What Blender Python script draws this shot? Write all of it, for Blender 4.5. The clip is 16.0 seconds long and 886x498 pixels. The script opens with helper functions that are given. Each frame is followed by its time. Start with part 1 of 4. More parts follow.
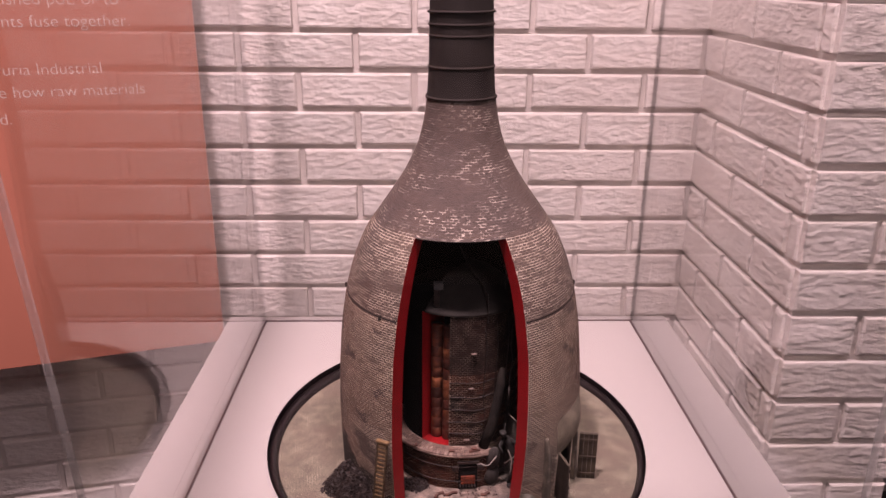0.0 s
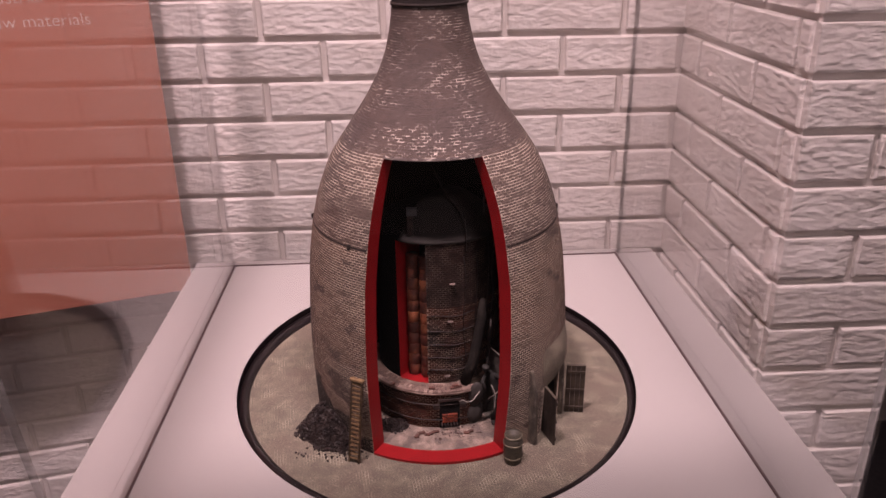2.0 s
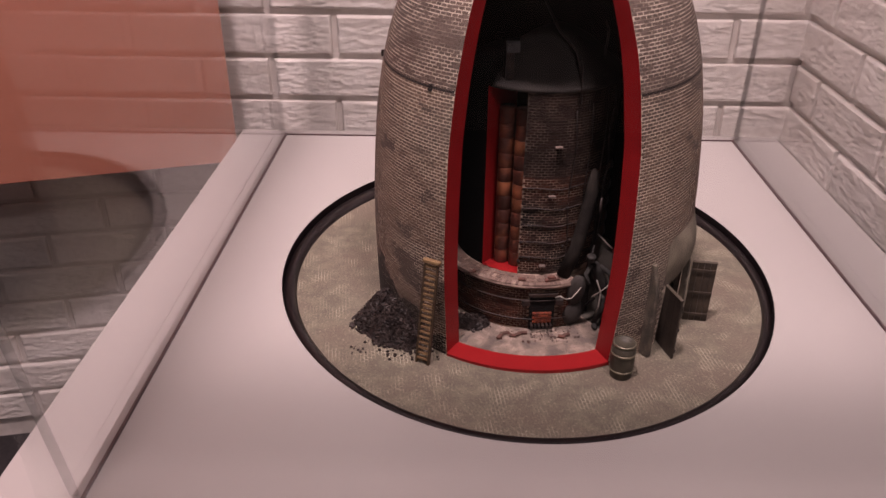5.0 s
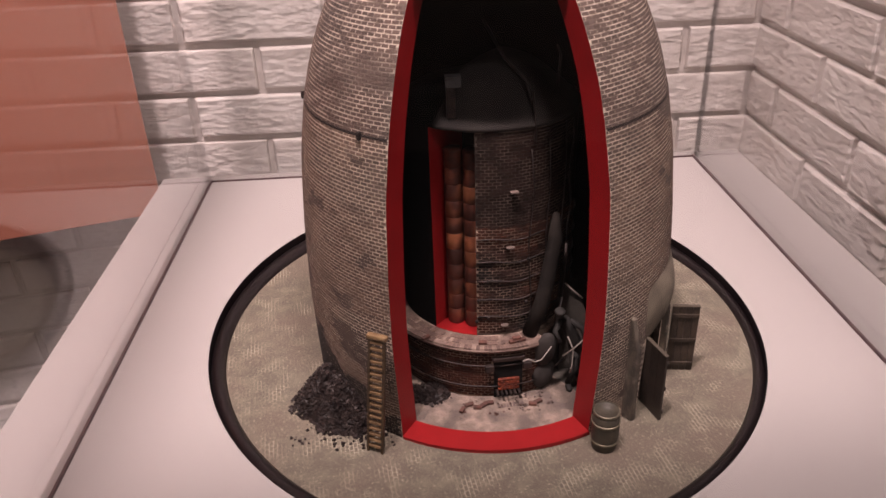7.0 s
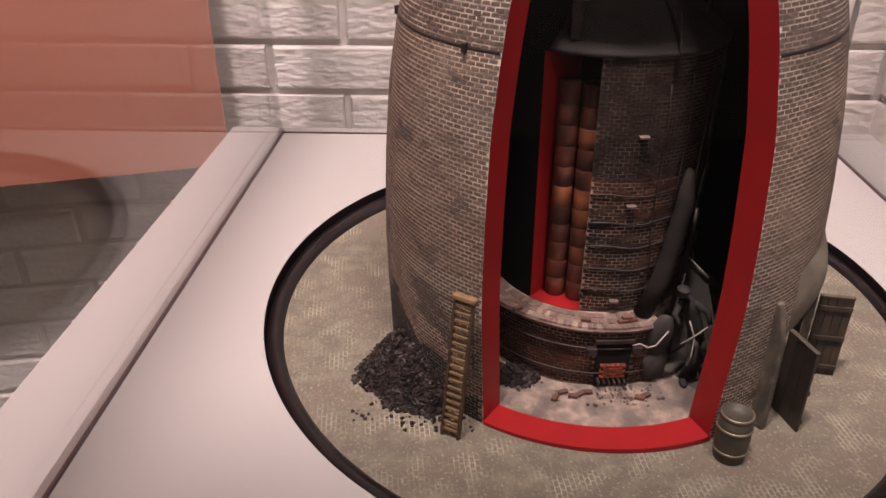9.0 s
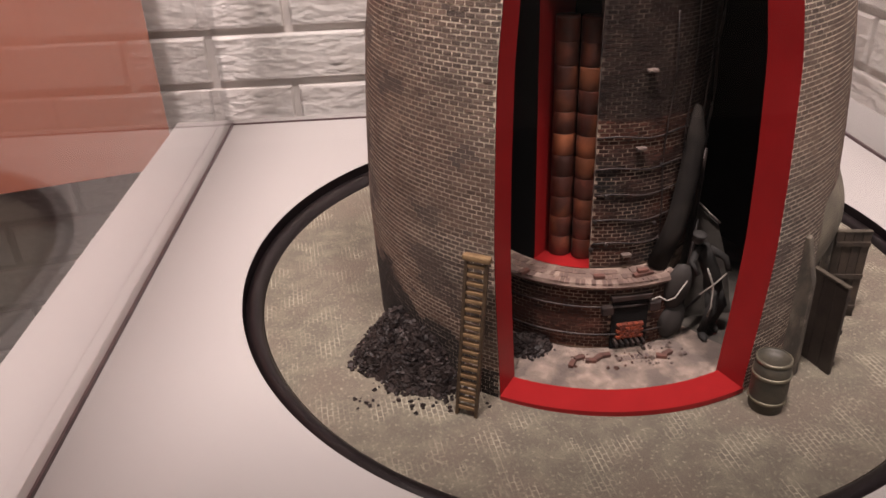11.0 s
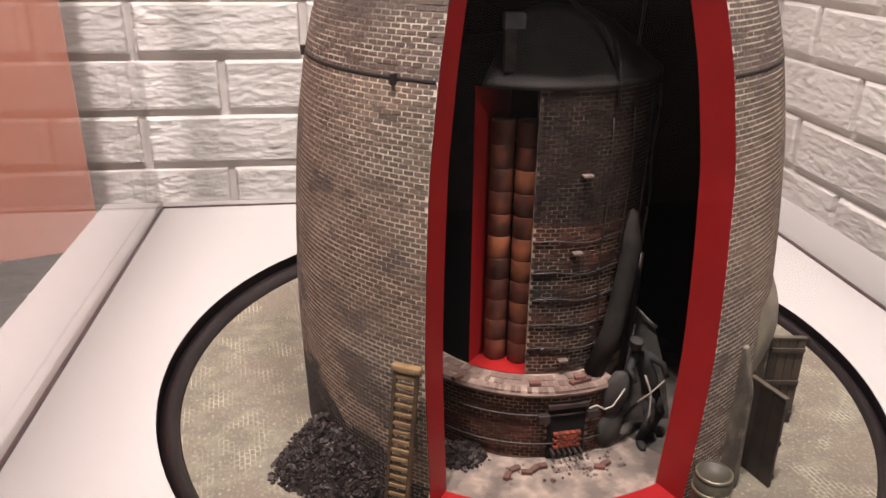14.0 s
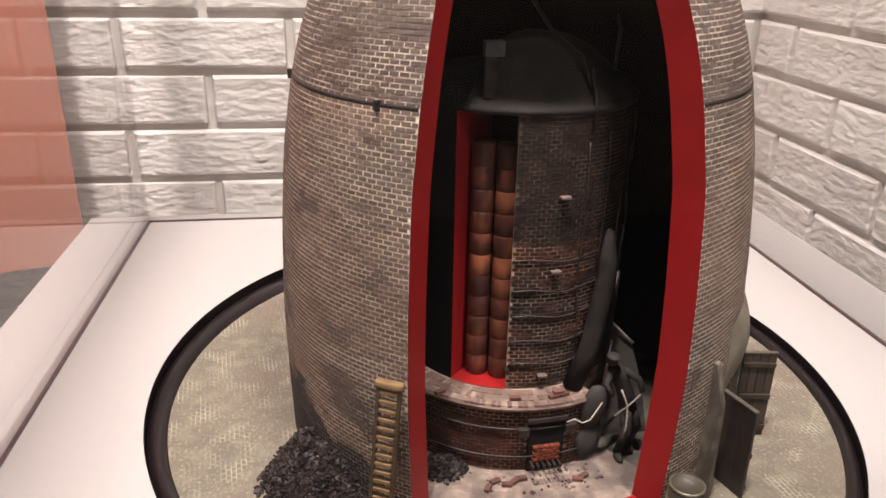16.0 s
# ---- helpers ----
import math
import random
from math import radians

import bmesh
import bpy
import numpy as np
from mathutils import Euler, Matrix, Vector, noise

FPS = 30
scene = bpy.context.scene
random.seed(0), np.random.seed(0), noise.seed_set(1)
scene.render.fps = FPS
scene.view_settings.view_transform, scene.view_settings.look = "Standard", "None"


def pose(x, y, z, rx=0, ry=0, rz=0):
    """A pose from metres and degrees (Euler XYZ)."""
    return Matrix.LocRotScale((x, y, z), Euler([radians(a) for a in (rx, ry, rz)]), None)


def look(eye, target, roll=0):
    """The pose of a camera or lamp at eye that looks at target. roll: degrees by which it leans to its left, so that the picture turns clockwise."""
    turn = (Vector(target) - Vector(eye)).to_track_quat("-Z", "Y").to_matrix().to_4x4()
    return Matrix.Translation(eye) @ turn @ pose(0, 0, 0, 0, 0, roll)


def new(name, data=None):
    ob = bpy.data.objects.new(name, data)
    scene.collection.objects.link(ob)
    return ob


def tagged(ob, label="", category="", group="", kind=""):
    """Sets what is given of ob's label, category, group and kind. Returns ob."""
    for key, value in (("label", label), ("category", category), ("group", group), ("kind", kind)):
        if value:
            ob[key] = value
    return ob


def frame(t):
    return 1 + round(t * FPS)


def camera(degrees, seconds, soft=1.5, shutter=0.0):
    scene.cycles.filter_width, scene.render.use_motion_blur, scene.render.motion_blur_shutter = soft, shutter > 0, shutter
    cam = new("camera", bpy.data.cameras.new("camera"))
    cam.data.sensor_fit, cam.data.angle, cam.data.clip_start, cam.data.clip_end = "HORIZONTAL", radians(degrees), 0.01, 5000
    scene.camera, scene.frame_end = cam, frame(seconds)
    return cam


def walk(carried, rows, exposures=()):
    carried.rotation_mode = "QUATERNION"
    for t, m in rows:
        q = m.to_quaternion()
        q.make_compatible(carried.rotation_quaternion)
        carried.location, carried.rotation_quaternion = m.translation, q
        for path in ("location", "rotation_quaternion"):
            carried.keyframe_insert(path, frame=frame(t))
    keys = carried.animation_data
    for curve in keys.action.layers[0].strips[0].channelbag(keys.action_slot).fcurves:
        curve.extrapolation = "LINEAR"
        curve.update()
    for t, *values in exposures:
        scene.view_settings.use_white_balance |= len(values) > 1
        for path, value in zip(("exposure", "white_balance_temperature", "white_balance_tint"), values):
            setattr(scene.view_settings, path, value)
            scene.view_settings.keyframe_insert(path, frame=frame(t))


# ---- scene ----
cam = camera(60.0, 16.0)
PATH = [
    (0, (0.064, 0.068, 0.628), (0.114, 1.951, -0.046), 0.5),
    (0.5, (0.075, 0.06, 0.616), (0.145, 1.934, -0.08), -0.3),
    (1, (0.089, 0.076, 0.597), (0.143, 1.943, -0.117), -1.8),
    (1.5, (0.091, 0.094, 0.584), (0.164, 1.947, -0.165), -1.6),
    (2, (0.075, 0.119, 0.57), (0.17, 1.957, -0.212), -0.8),
    (2.5, (0.06, 0.155, 0.529), (0.114, 1.954, -0.344), -0.6),
    (3, (0.046, 0.186, 0.503), (0.071, 1.96, -0.42), -0.3),
    (3.5, (0.035, 0.211, 0.487), (0.012, 1.953, -0.495), 0.4),
    (3.7, (0.035, 0.219, 0.481), (-0.01, 1.957, -0.507), 0.4),
    (5.8, (0.041, 0.319, 0.435), (0.018, 2.057, -0.556), 0.3),
    (6, (0.042, 0.332, 0.435), (0.033, 2.069, -0.557), 0.1),
    (6.5, (0.045, 0.367, 0.441), (0.05, 2.117, -0.527), -1.6),
    (7, (0.046, 0.381, 0.432), (0.122, 2.135, -0.526), -2.1),
    (7.5, (0.03, 0.404, 0.395), (0.017, 2.132, -0.612), -2.5),
    (8, (0.02, 0.413, 0.387), (-0.123, 2.142, -0.606), -0.8),
    (8.5, (0.031, 0.424, 0.386), (-0.076, 2.186, -0.554), 0.0),
    (9, (0.02, 0.455, 0.357), (-0.063, 2.204, -0.61), -0.2),
    (9.2, (0.001, 0.468, 0.353), (-0.052, 2.215, -0.619), 0.2),
    (11.3, (-0.02, 0.489, 0.308), (0.065, 2.252, -0.633), -2.4),
    (11.5, (-0.02, 0.501, 0.309), (0.077, 2.283, -0.595), -2.2),
    (12, (-0.017, 0.516, 0.308), (0.144, 2.323, -0.533), -1.6),
    (12.5, (-0.015, 0.522, 0.307), (0.172, 2.328, -0.532), -1.1),
    (13, (-0.009, 0.517, 0.312), (0.194, 2.324, -0.522), -1.2),
    (13.5, (-0.008, 0.514, 0.318), (0.198, 2.338, -0.478), -1.2),
    (14, (-0.011, 0.507, 0.317), (0.219, 2.334, -0.461), 0.5),
    (14.5, (-0.008, 0.502, 0.327), (0.246, 2.337, -0.427), 0.8),
    (15, (-0.016, 0.497, 0.318), (0.249, 2.325, -0.448), 1.1),
    (15.5, (-0.016, 0.501, 0.32), (0.252, 2.329, -0.446), 1.4),
    (16, (-0.01, 0.496, 0.328), (0.256, 2.328, -0.428), 1.0),
]
EXPOSURES = [(0, -0.05, 6800, 42), (2, -0.25, 6750, 40), (3.7, -0.35, 6700, 34), (6.5, -0.15, 6750, 28), (9, 0.0, 6650, 20), (11.5, 0.05, 6450, 14), (12, 0.12, 6400, 13), (13, 0.43, 6250, 9), (16, 0.5, 6350, 9)]
walk(cam, [(t, look(eye, target, roll)) for t, eye, target, roll in PATH], EXPOSURES)

# ---- world and light ----
world = bpy.data.worlds.new("room_dark")
world.use_nodes = True
world.node_tree.nodes["Background"].inputs[0].default_value = (1.0, 0.86, 0.8, 1)
world.node_tree.nodes["Background"].inputs[1].default_value = 0.02
scene.world = world


def area_lamp(name, eye, target, size, watts, colour, spread=180):
    data = bpy.data.lights.new(name, "AREA")
    data.shape, data.size, data.energy, data.color = "DISK", size, watts, colour
    data.spread = radians(spread)
    ob = new(name, data)
    ob.matrix_world = look(eye, target)
    return ob


LAMP = (1.0, 0.845, 0.79)
area_lamp("ceiling_spot_key", (-0.29, 0.35, 2.34), (0.0, 1.2, 0.15), 0.20, 26, LAMP, 110)
area_lamp("ceiling_spot_side", (0.42, 0.36, 2.34), (0.1, 1.02, 0.1), 0.26, 4.5, LAMP, 60)
# added fill, no known fitting: brightens the left wall and text panel
area_lamp("fill_left_wall", (-0.37, 0.98, 2.36), (-0.45, 1.6, 0.25), 0.3, 12, LAMP)
# broad unseen fill added in front to lift the upright faces
area_lamp("fill_front", (0.0, -0.8, 2.36), (0.0, 1.0, 0.0), 1.0, 3.6, LAMP)
area_lamp("ceiling_lamp_gallery", (0.9, -1.45, 2.36), (0.9, -2.2, 0.5), 0.5, 44, (1.0, 0.93, 0.85))

# ---- materials ----


def material(name, colour, rough=0.6, metal=0.0, second=None, scale=20.0, amount=0.5, window=0.25, bump=0.0, bump_scale=80.0,
             stretch=(1, 1, 1), third=None, third_scale=4.0, third_lo=0.45, spread=0.0, coat=0.0, detail=6.0, distance=0.002):
    """Base colour broken up by noise at two scales, with a noise relief; spread: difference from piece to piece."""
    m = bpy.data.materials.new(name)
    m.use_nodes = True
    nt = m.node_tree
    b = nt.nodes["Principled BSDF"]
    b.inputs["Roughness"].default_value, b.inputs["Metallic"].default_value = rough, metal
    b.inputs["Coat Weight"].default_value = coat
    tc = nt.nodes.new("ShaderNodeTexCoord")
    mp = nt.nodes.new("ShaderNodeMapping")
    mp.inputs["Scale"].default_value = stretch
    nt.links.new(tc.outputs["Object"], mp.inputs["Vector"])
    vec = mp.outputs["Vector"]
    info = nt.nodes.new("ShaderNodeObjectInfo")
    if spread:
        add = nt.nodes.new("ShaderNodeVectorMath")
        add.operation = "ADD"
        sc = nt.nodes.new("ShaderNodeMath")
        sc.operation, sc.inputs[1].default_value = "MULTIPLY", 37.0
        nt.links.new(info.outputs["Random"], sc.inputs[0])
        nt.links.new(vec, add.inputs[0])
        nt.links.new(sc.outputs[0], add.inputs[1])
        vec = add.outputs[0]

    def noise_fac(s, lo, hi, det=detail):
        n = nt.nodes.new("ShaderNodeTexNoise")
        n.inputs["Scale"].default_value, n.inputs["Detail"].default_value = s, det
        nt.links.new(vec, n.inputs["Vector"])
        r = nt.nodes.new("ShaderNodeMapRange")
        r.inputs["From Min"].default_value, r.inputs["From Max"].default_value = lo, hi
        nt.links.new(n.outputs["Fac"], r.inputs["Value"])
        return n.outputs["Fac"], r.outputs["Result"]

    def mixed(fac, a, c):
        mx = nt.nodes.new("ShaderNodeMix")
        mx.data_type = "RGBA"
        for sock, v in ((mx.inputs[0], fac), (mx.inputs[6], a), (mx.inputs[7], c)):
            if isinstance(v, bpy.types.NodeSocket):
                nt.links.new(v, sock)
            else:
                sock.default_value = v if isinstance(v, float) else (*v, 1)
        return mx.outputs[2]

    out = None
    if second:
        lo = 0.5 - 0.25 * (1.2 - amount)
        out = mixed(noise_fac(scale, lo, lo + window)[1], colour, second)
    if third:
        out = mixed(noise_fac(third_scale, third_lo, third_lo + 0.2)[1], out or colour, third)
    if spread and out is not None:
        hs = nt.nodes.new("ShaderNodeHueSaturation")
        r = nt.nodes.new("ShaderNodeMapRange")
        r.inputs["To Min"].default_value, r.inputs["To Max"].default_value = 1 - spread, 1 + spread
        nt.links.new(info.outputs["Random"], r.inputs["Value"])
        nt.links.new(r.outputs["Result"], hs.inputs["Value"])
        nt.links.new(out, hs.inputs["Color"])
        out = hs.outputs["Color"]
    if out is not None:
        nt.links.new(out, b.inputs["Base Color"])
    else:
        b.inputs["Base Color"].default_value = (*colour, 1)
    if bump:
        bp = nt.nodes.new("ShaderNodeBump")
        bp.inputs["Strength"].default_value, bp.inputs["Distance"].default_value = bump, distance
        nt.links.new(noise_fac(bump_scale, 0, 1)[0], bp.inputs["Height"])
        nt.links.new(bp.outputs["Normal"], b.inputs["Normal"])
    return m


def island_spread(m, amount, hue=0.0):
    """Lets each loose piece of a joined mesh differ in brightness."""
    nt = m.node_tree
    b = nt.nodes["Principled BSDF"]
    geo = nt.nodes.new("ShaderNodeNewGeometry")
    hs = nt.nodes.new("ShaderNodeHueSaturation")
    r = nt.nodes.new("ShaderNodeMapRange")
    r.inputs["To Min"].default_value, r.inputs["To Max"].default_value = 1 - amount, 1 + amount
    nt.links.new(geo.outputs["Random Per Island"], r.inputs["Value"])
    nt.links.new(r.outputs["Result"], hs.inputs["Value"])
    src = b.inputs["Base Color"].links[0].from_socket
    nt.links.new(src, hs.inputs["Color"])
    nt.links.new(hs.outputs["Color"], b.inputs["Base Color"])
    return m


def glass_material(name, tint=(0.992, 0.996, 0.994), ior=1.5):
    m = bpy.data.materials.new(name)
    m.use_nodes = True
    nt = m.node_tree
    nt.nodes.remove(nt.nodes["Principled BSDF"])
    tr, gl, mx = (nt.nodes.new(k) for k in ("ShaderNodeBsdfTransparent", "ShaderNodeBsdfGlossy", "ShaderNodeMixShader"))
    lw = nt.nodes.new("ShaderNodeLayerWeight")
    lw.inputs["Blend"].default_value = 0.5
    fifth = nt.nodes.new("ShaderNodeMath")
    fifth.operation, fifth.inputs[1].default_value = "POWER", 5.0
    fr = nt.nodes.new("ShaderNodeMapRange")
    fr.inputs["To Min"].default_value, fr.inputs["To Max"].default_value = ((ior - 1) / (ior + 1)) ** 2, 1.0
    nt.links.new(lw.outputs["Facing"], fifth.inputs[0])
    nt.links.new(fifth.outputs[0], fr.inputs["Value"])
    tr.inputs["Color"].default_value = (*tint, 1)
    gl.inputs["Roughness"].default_value = 0.0
    nt.links.new(fr.outputs[0], mx.inputs[0])
    nt.links.new(tr.outputs[0], mx.inputs[1])
    nt.links.new(gl.outputs[0], mx.inputs[2])
    nt.links.new(mx.outputs[0], nt.nodes["Material Output"].inputs["Surface"])
    return m


M_WALLBRICK = material("white_split_face_brick", (0.80, 0.75, 0.72), 0.7, second=(0.74, 0.69, 0.655), scale=30, bump=1.0, bump_scale=70,
                       stretch=(0.75, 0.75, 1.5), spread=0.04, third=(0.82, 0.78, 0.75), third_scale=9, distance=0.0055, detail=4.0)
M_JOINT = material("grey_painted_mortar", (0.72, 0.67, 0.64), 0.85, second=(0.63, 0.58, 0.55), scale=40, bump=0.3, bump_scale=120)
M_PLASTER = material("dark_room_plaster", (0.25, 0.22, 0.21), 0.9, second=(0.2, 0.18, 0.17), scale=6, bump=0.1)
M_CEILING = material("dark_ceiling_paint", (0.12, 0.11, 0.11), 0.9, second=(0.1, 0.09, 0.09), scale=5)
M_FLOOR = material("dark_carpet", (0.02, 0.018, 0.02), 0.95, second=(0.03, 0.026, 0.028), scale=90, bump=0.4, bump_scale=300)
M_TABLE = material("white_satin_laminate", (0.43, 0.409, 0.398), 0.38, second=(0.415, 0.395, 0.384), scale=3, bump=0.02, bump_scale=200)
M_GLASS = glass_material("clear_case_glass")
M_EDGE = material("polished_glass_edge", (0.62, 0.66, 0.64), 0.15, second=(0.7, 0.72, 0.7), scale=15)
half = M_EDGE.node_tree
thin, blend, milky = half.nodes.new("ShaderNodeBsdfTransparent"), half.nodes.new("ShaderNodeMixShader"), half.nodes.new("ShaderNodeBsdfDiffuse")
milky.inputs["Color"].default_value = (0.97, 0.96, 0.95, 1)
blend.inputs[0].default_value = 0.22
half.links.new(thin.outputs[0], blend.inputs[1])
half.links.new(milky.outputs[0], blend.inputs[2])
half.links.new(blend.outputs[0], half.nodes["Material Output"].inputs["Surface"])
M_SEAL = material("dark_silicone_seal", (0.06, 0.035, 0.04), 0.4, second=(0.1, 0.06, 0.06), scale=60)
M_RUBBER = material("black_rubber_trim", (0.007, 0.0045, 0.005), 0.36, second=(0.010, 0.0068, 0.0073), scale=20)
M_RUBBER.node_tree.nodes["Principled BSDF"].inputs["Specular IOR Level"].default_value = 0.28
M_ORANGE = material("orange_printed_panel", (0.52, 0.19, 0.128), 0.55, second=(0.50, 0.183, 0.122), scale=4)
M_WHITEINK = material("white_print", (0.72, 0.62, 0.58), 0.6, second=(0.68, 0.58, 0.54), scale=30)
M_RED = material("red_section_paint", (0.305, 0.011, 0.012), 0.5, second=(0.27, 0.009, 0.010), scale=60, bump=0.12, bump_scale=250)
# near black, for the lining, the kiln's rear and the slot back
M_BLACK = material("matt_black_surface", (0.004, 0.004, 0.0045), 0.95, second=(0.006, 0.006, 0.006), scale=40, bump=0.3, bump_scale=200)
M_MORTAR = material("pale_model_mortar", (0.72, 0.62, 0.50), 0.9, second=(0.29, 0.23, 0.182), scale=115, amount=1.14, window=0.18, stretch=(0.6, 0.6, 2.0), bump=0.6, bump_scale=500,
                    third=(0.125, 0.095, 0.078), third_scale=25, third_lo=0.55, distance=0.0004)
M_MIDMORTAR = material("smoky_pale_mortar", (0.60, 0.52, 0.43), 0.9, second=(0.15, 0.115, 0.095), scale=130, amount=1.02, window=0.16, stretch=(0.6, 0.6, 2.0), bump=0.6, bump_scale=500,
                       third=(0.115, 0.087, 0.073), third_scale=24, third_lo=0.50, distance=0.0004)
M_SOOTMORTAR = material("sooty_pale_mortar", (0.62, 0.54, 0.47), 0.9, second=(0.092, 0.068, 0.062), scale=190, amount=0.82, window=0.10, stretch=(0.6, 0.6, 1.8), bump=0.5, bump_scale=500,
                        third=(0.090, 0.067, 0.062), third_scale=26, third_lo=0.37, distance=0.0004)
M_OVENBRICK = island_spread(material("smoky_model_brick", (0.108, 0.066, 0.049), 0.85, second=(0.165, 0.113, 0.085), scale=16, bump=0.5, bump_scale=600,
                                     third=(0.092, 0.072, 0.060), third_scale=9, distance=0.0005), 0.3)
M_MIDBRICK = island_spread(material("smoky_upper_brick", (0.092, 0.060, 0.048), 0.85, second=(0.132, 0.093, 0.075), scale=18, bump=0.5, bump_scale=600,
                                    third=(0.078, 0.060, 0.052), third_scale=9, distance=0.0005), 0.25)
M_STAIN = island_spread(material("coal_dusted_brick", (0.026, 0.020, 0.018), 0.9, second=(0.050, 0.039, 0.034), scale=28, bump=0.5, bump_scale=600,
                                 third=(0.018, 0.014, 0.013), third_scale=14, distance=0.0004), 0.2)
M_SMUDGE = island_spread(material("dirt_covered_brick", (0.125, 0.090, 0.072), 0.9, second=(0.088, 0.065, 0.054), scale=26, bump=0.5, bump_scale=600,
                                  third=(0.135, 0.104, 0.082), third_scale=60, third_lo=0.55, distance=0.0004), 0.18)
M_PIECE = material("smoky_model_brick_piece", (0.108, 0.066, 0.049), 0.85, second=(0.165, 0.113, 0.085), scale=16, spread=0.3, bump=0.5,
                   bump_scale=600, distance=0.0005)
M_SOOTBRICK = island_spread(material("sooted_model_brick", (0.078, 0.053, 0.044), 0.85, second=(0.108, 0.077, 0.064), scale=22, bump=0.5, bump_scale=600,
                                     third=(0.064, 0.050, 0.046), third_scale=9, distance=0.0004), 0.2)
M_NECK = island_spread(material("black_sooted_brick", (0.016, 0.0135, 0.0135), 0.85, second=(0.028, 0.023, 0.022), scale=40, bump=0.5, bump_scale=600,
                                distance=0.0004), 0.25)
M_SOOT = material("sooty_oven_paint", (0.017, 0.0135, 0.0125), 0.8, second=(0.032, 0.023, 0.019), scale=16, bump=0.4, bump_scale=300,
                  third=(0.022, 0.018, 0.018), third_scale=8, distance=0.0006)
M_KILNMORTAR = material("dirty_kiln_mortar", (0.38, 0.29, 0.22), 0.9, second=(0.045, 0.030, 0.024), scale=85, amount=0.95, window=0.16, stretch=(0.6, 0.6, 1.6), bump=0.5, bump_scale=500,
                        distance=0.0005)
# darker mortar copy: paints the shade on the upper kiln
M_SHADEMORTAR = material("shaded_kiln_mortar", (0.17, 0.135, 0.11), 0.9, second=(0.03, 0.024, 0.022), scale=75, amount=0.7, bump=0.5, bump_scale=500, distance=0.0005)
M_KILNBRICK = island_spread(material("dark_kiln_brick", (0.042, 0.018, 0.013), 0.75, second=(0.072, 0.028, 0.019), scale=60, bump=0.5, bump_scale=600,
                                     third=(0.02, 0.017, 0.016), third_scale=18, distance=0.0005), 0.4)
# darker brick copy for the upper kiln, its shade put into the colour
M_KILNSHADE = island_spread(material("shaded_kiln_brick", (0.019, 0.012, 0.010), 0.8, second=(0.030, 0.017, 0.0135), scale=30, bump=0.5, bump_scale=600, distance=0.0005), 0.35)
M_IRON = material("black_iron", (0.018, 0.016, 0.016), 0.5, 0.4, second=(0.05, 0.036, 0.032), scale=120, bump=0.3, bump_scale=500, distance=0.0004)
M_ROOF = material("sooty_kiln_crown", (0.050, 0.045, 0.042), 0.85, second=(0.030, 0.027, 0.026), scale=30, bump=0.3, bump_scale=300, distance=0.0005)
M_SAGGAR = material("fired_clay_saggar", (0.135, 0.034, 0.018), 0.5, second=(0.058, 0.018, 0.012), scale=70, spread=0.45, bump=0.4, bump_scale=500,
                    third_lo=0.52, third=(0.27, 0.090, 0.038), third_scale=28, distance=0.0004)
M_COAL = island_spread(material("dull_black_coal", (0.011, 0.008, 0.008), 0.5, second=(0.030, 0.022, 0.020), scale=150, bump=0.6, bump_scale=700,
                                distance=0.0006), 0.5)
M_WOOD = material("ochre_ladder_wood", (0.23, 0.145, 0.068), 0.6, second=(0.15, 0.09, 0.042), scale=120, bump=0.4, bump_scale=500, distance=0.0004)
M_DARKWOOD = material("tarred_door_wood", (0.020, 0.014, 0.011), 0.55, second=(0.036, 0.026, 0.020), scale=80, bump=0.4, bump_scale=400, distance=0.0004)
M_BROWNWOOD = material("brown_door_wood", (0.062, 0.044, 0.030), 0.6, second=(0.036, 0.026, 0.019), scale=80, bump=0.4, bump_scale=400, distance=0.0004)
M_PALEWOOD = material("weathered_ledge_wood", (0.10, 0.08, 0.055), 0.7, second=(0.065, 0.052, 0.038), scale=80, bump=0.4, bump_scale=400, distance=0.0004)
M_WING = material("weathered_wing_wall", (0.15, 0.125, 0.095), 0.85, second=(0.065, 0.055, 0.045), scale=110, stretch=(1, 1, 0.5), bump=0.7, bump_scale=400,
                  third=(0.26, 0.225, 0.175), third_scale=150, third_lo=0.56, distance=0.0008)
M_HOOD = material("sandy_hood_render", (0.21, 0.18, 0.135), 0.9, second=(0.13, 0.11, 0.082), scale=45, bump=0.5, bump_scale=400, distance=0.0005)
M_BARREL = material("olive_brown_barrel_wood", (0.085, 0.072, 0.05), 0.55, second=(0.05, 0.045, 0.034), scale=90, bump=0.3, bump_scale=400, distance=0.0004)
M_HOOP = material("dull_brass_hoop", (0.30, 0.27, 0.19), 0.45, 0.5, second=(0.2, 0.18, 0.13), scale=90)
M_SAND = material("dusty_kiln_floor", (0.36, 0.28, 0.23), 0.95, second=(0.21, 0.165, 0.137), scale=120, third_lo=0.43, bump=1.0, bump_scale=170,
                  third=(0.13, 0.104, 0.09), third_scale=55, distance=0.003)
M_SOOTFLOOR = material("grey_soot_floor", (0.115, 0.108, 0.092), 0.95, second=(0.065, 0.060, 0.053), scale=60, bump=0.6, bump_scale=300, distance=0.0008)
M_STILE = material("dark_stained_ladder_stile", (0.075, 0.045, 0.020), 0.6, second=(0.05, 0.030, 0.015), scale=120, bump=0.4, bump_scale=500, distance=0.0004)
M_FLUE = material("dusty_flue_pipe", (0.024, 0.020, 0.017), 0.85, second=(0.012, 0.010, 0.009), scale=70, bump=0.5, bump_scale=350, third=(0.040, 0.033, 0.028), third_scale=40, third_lo=0.54, distance=0.0006)
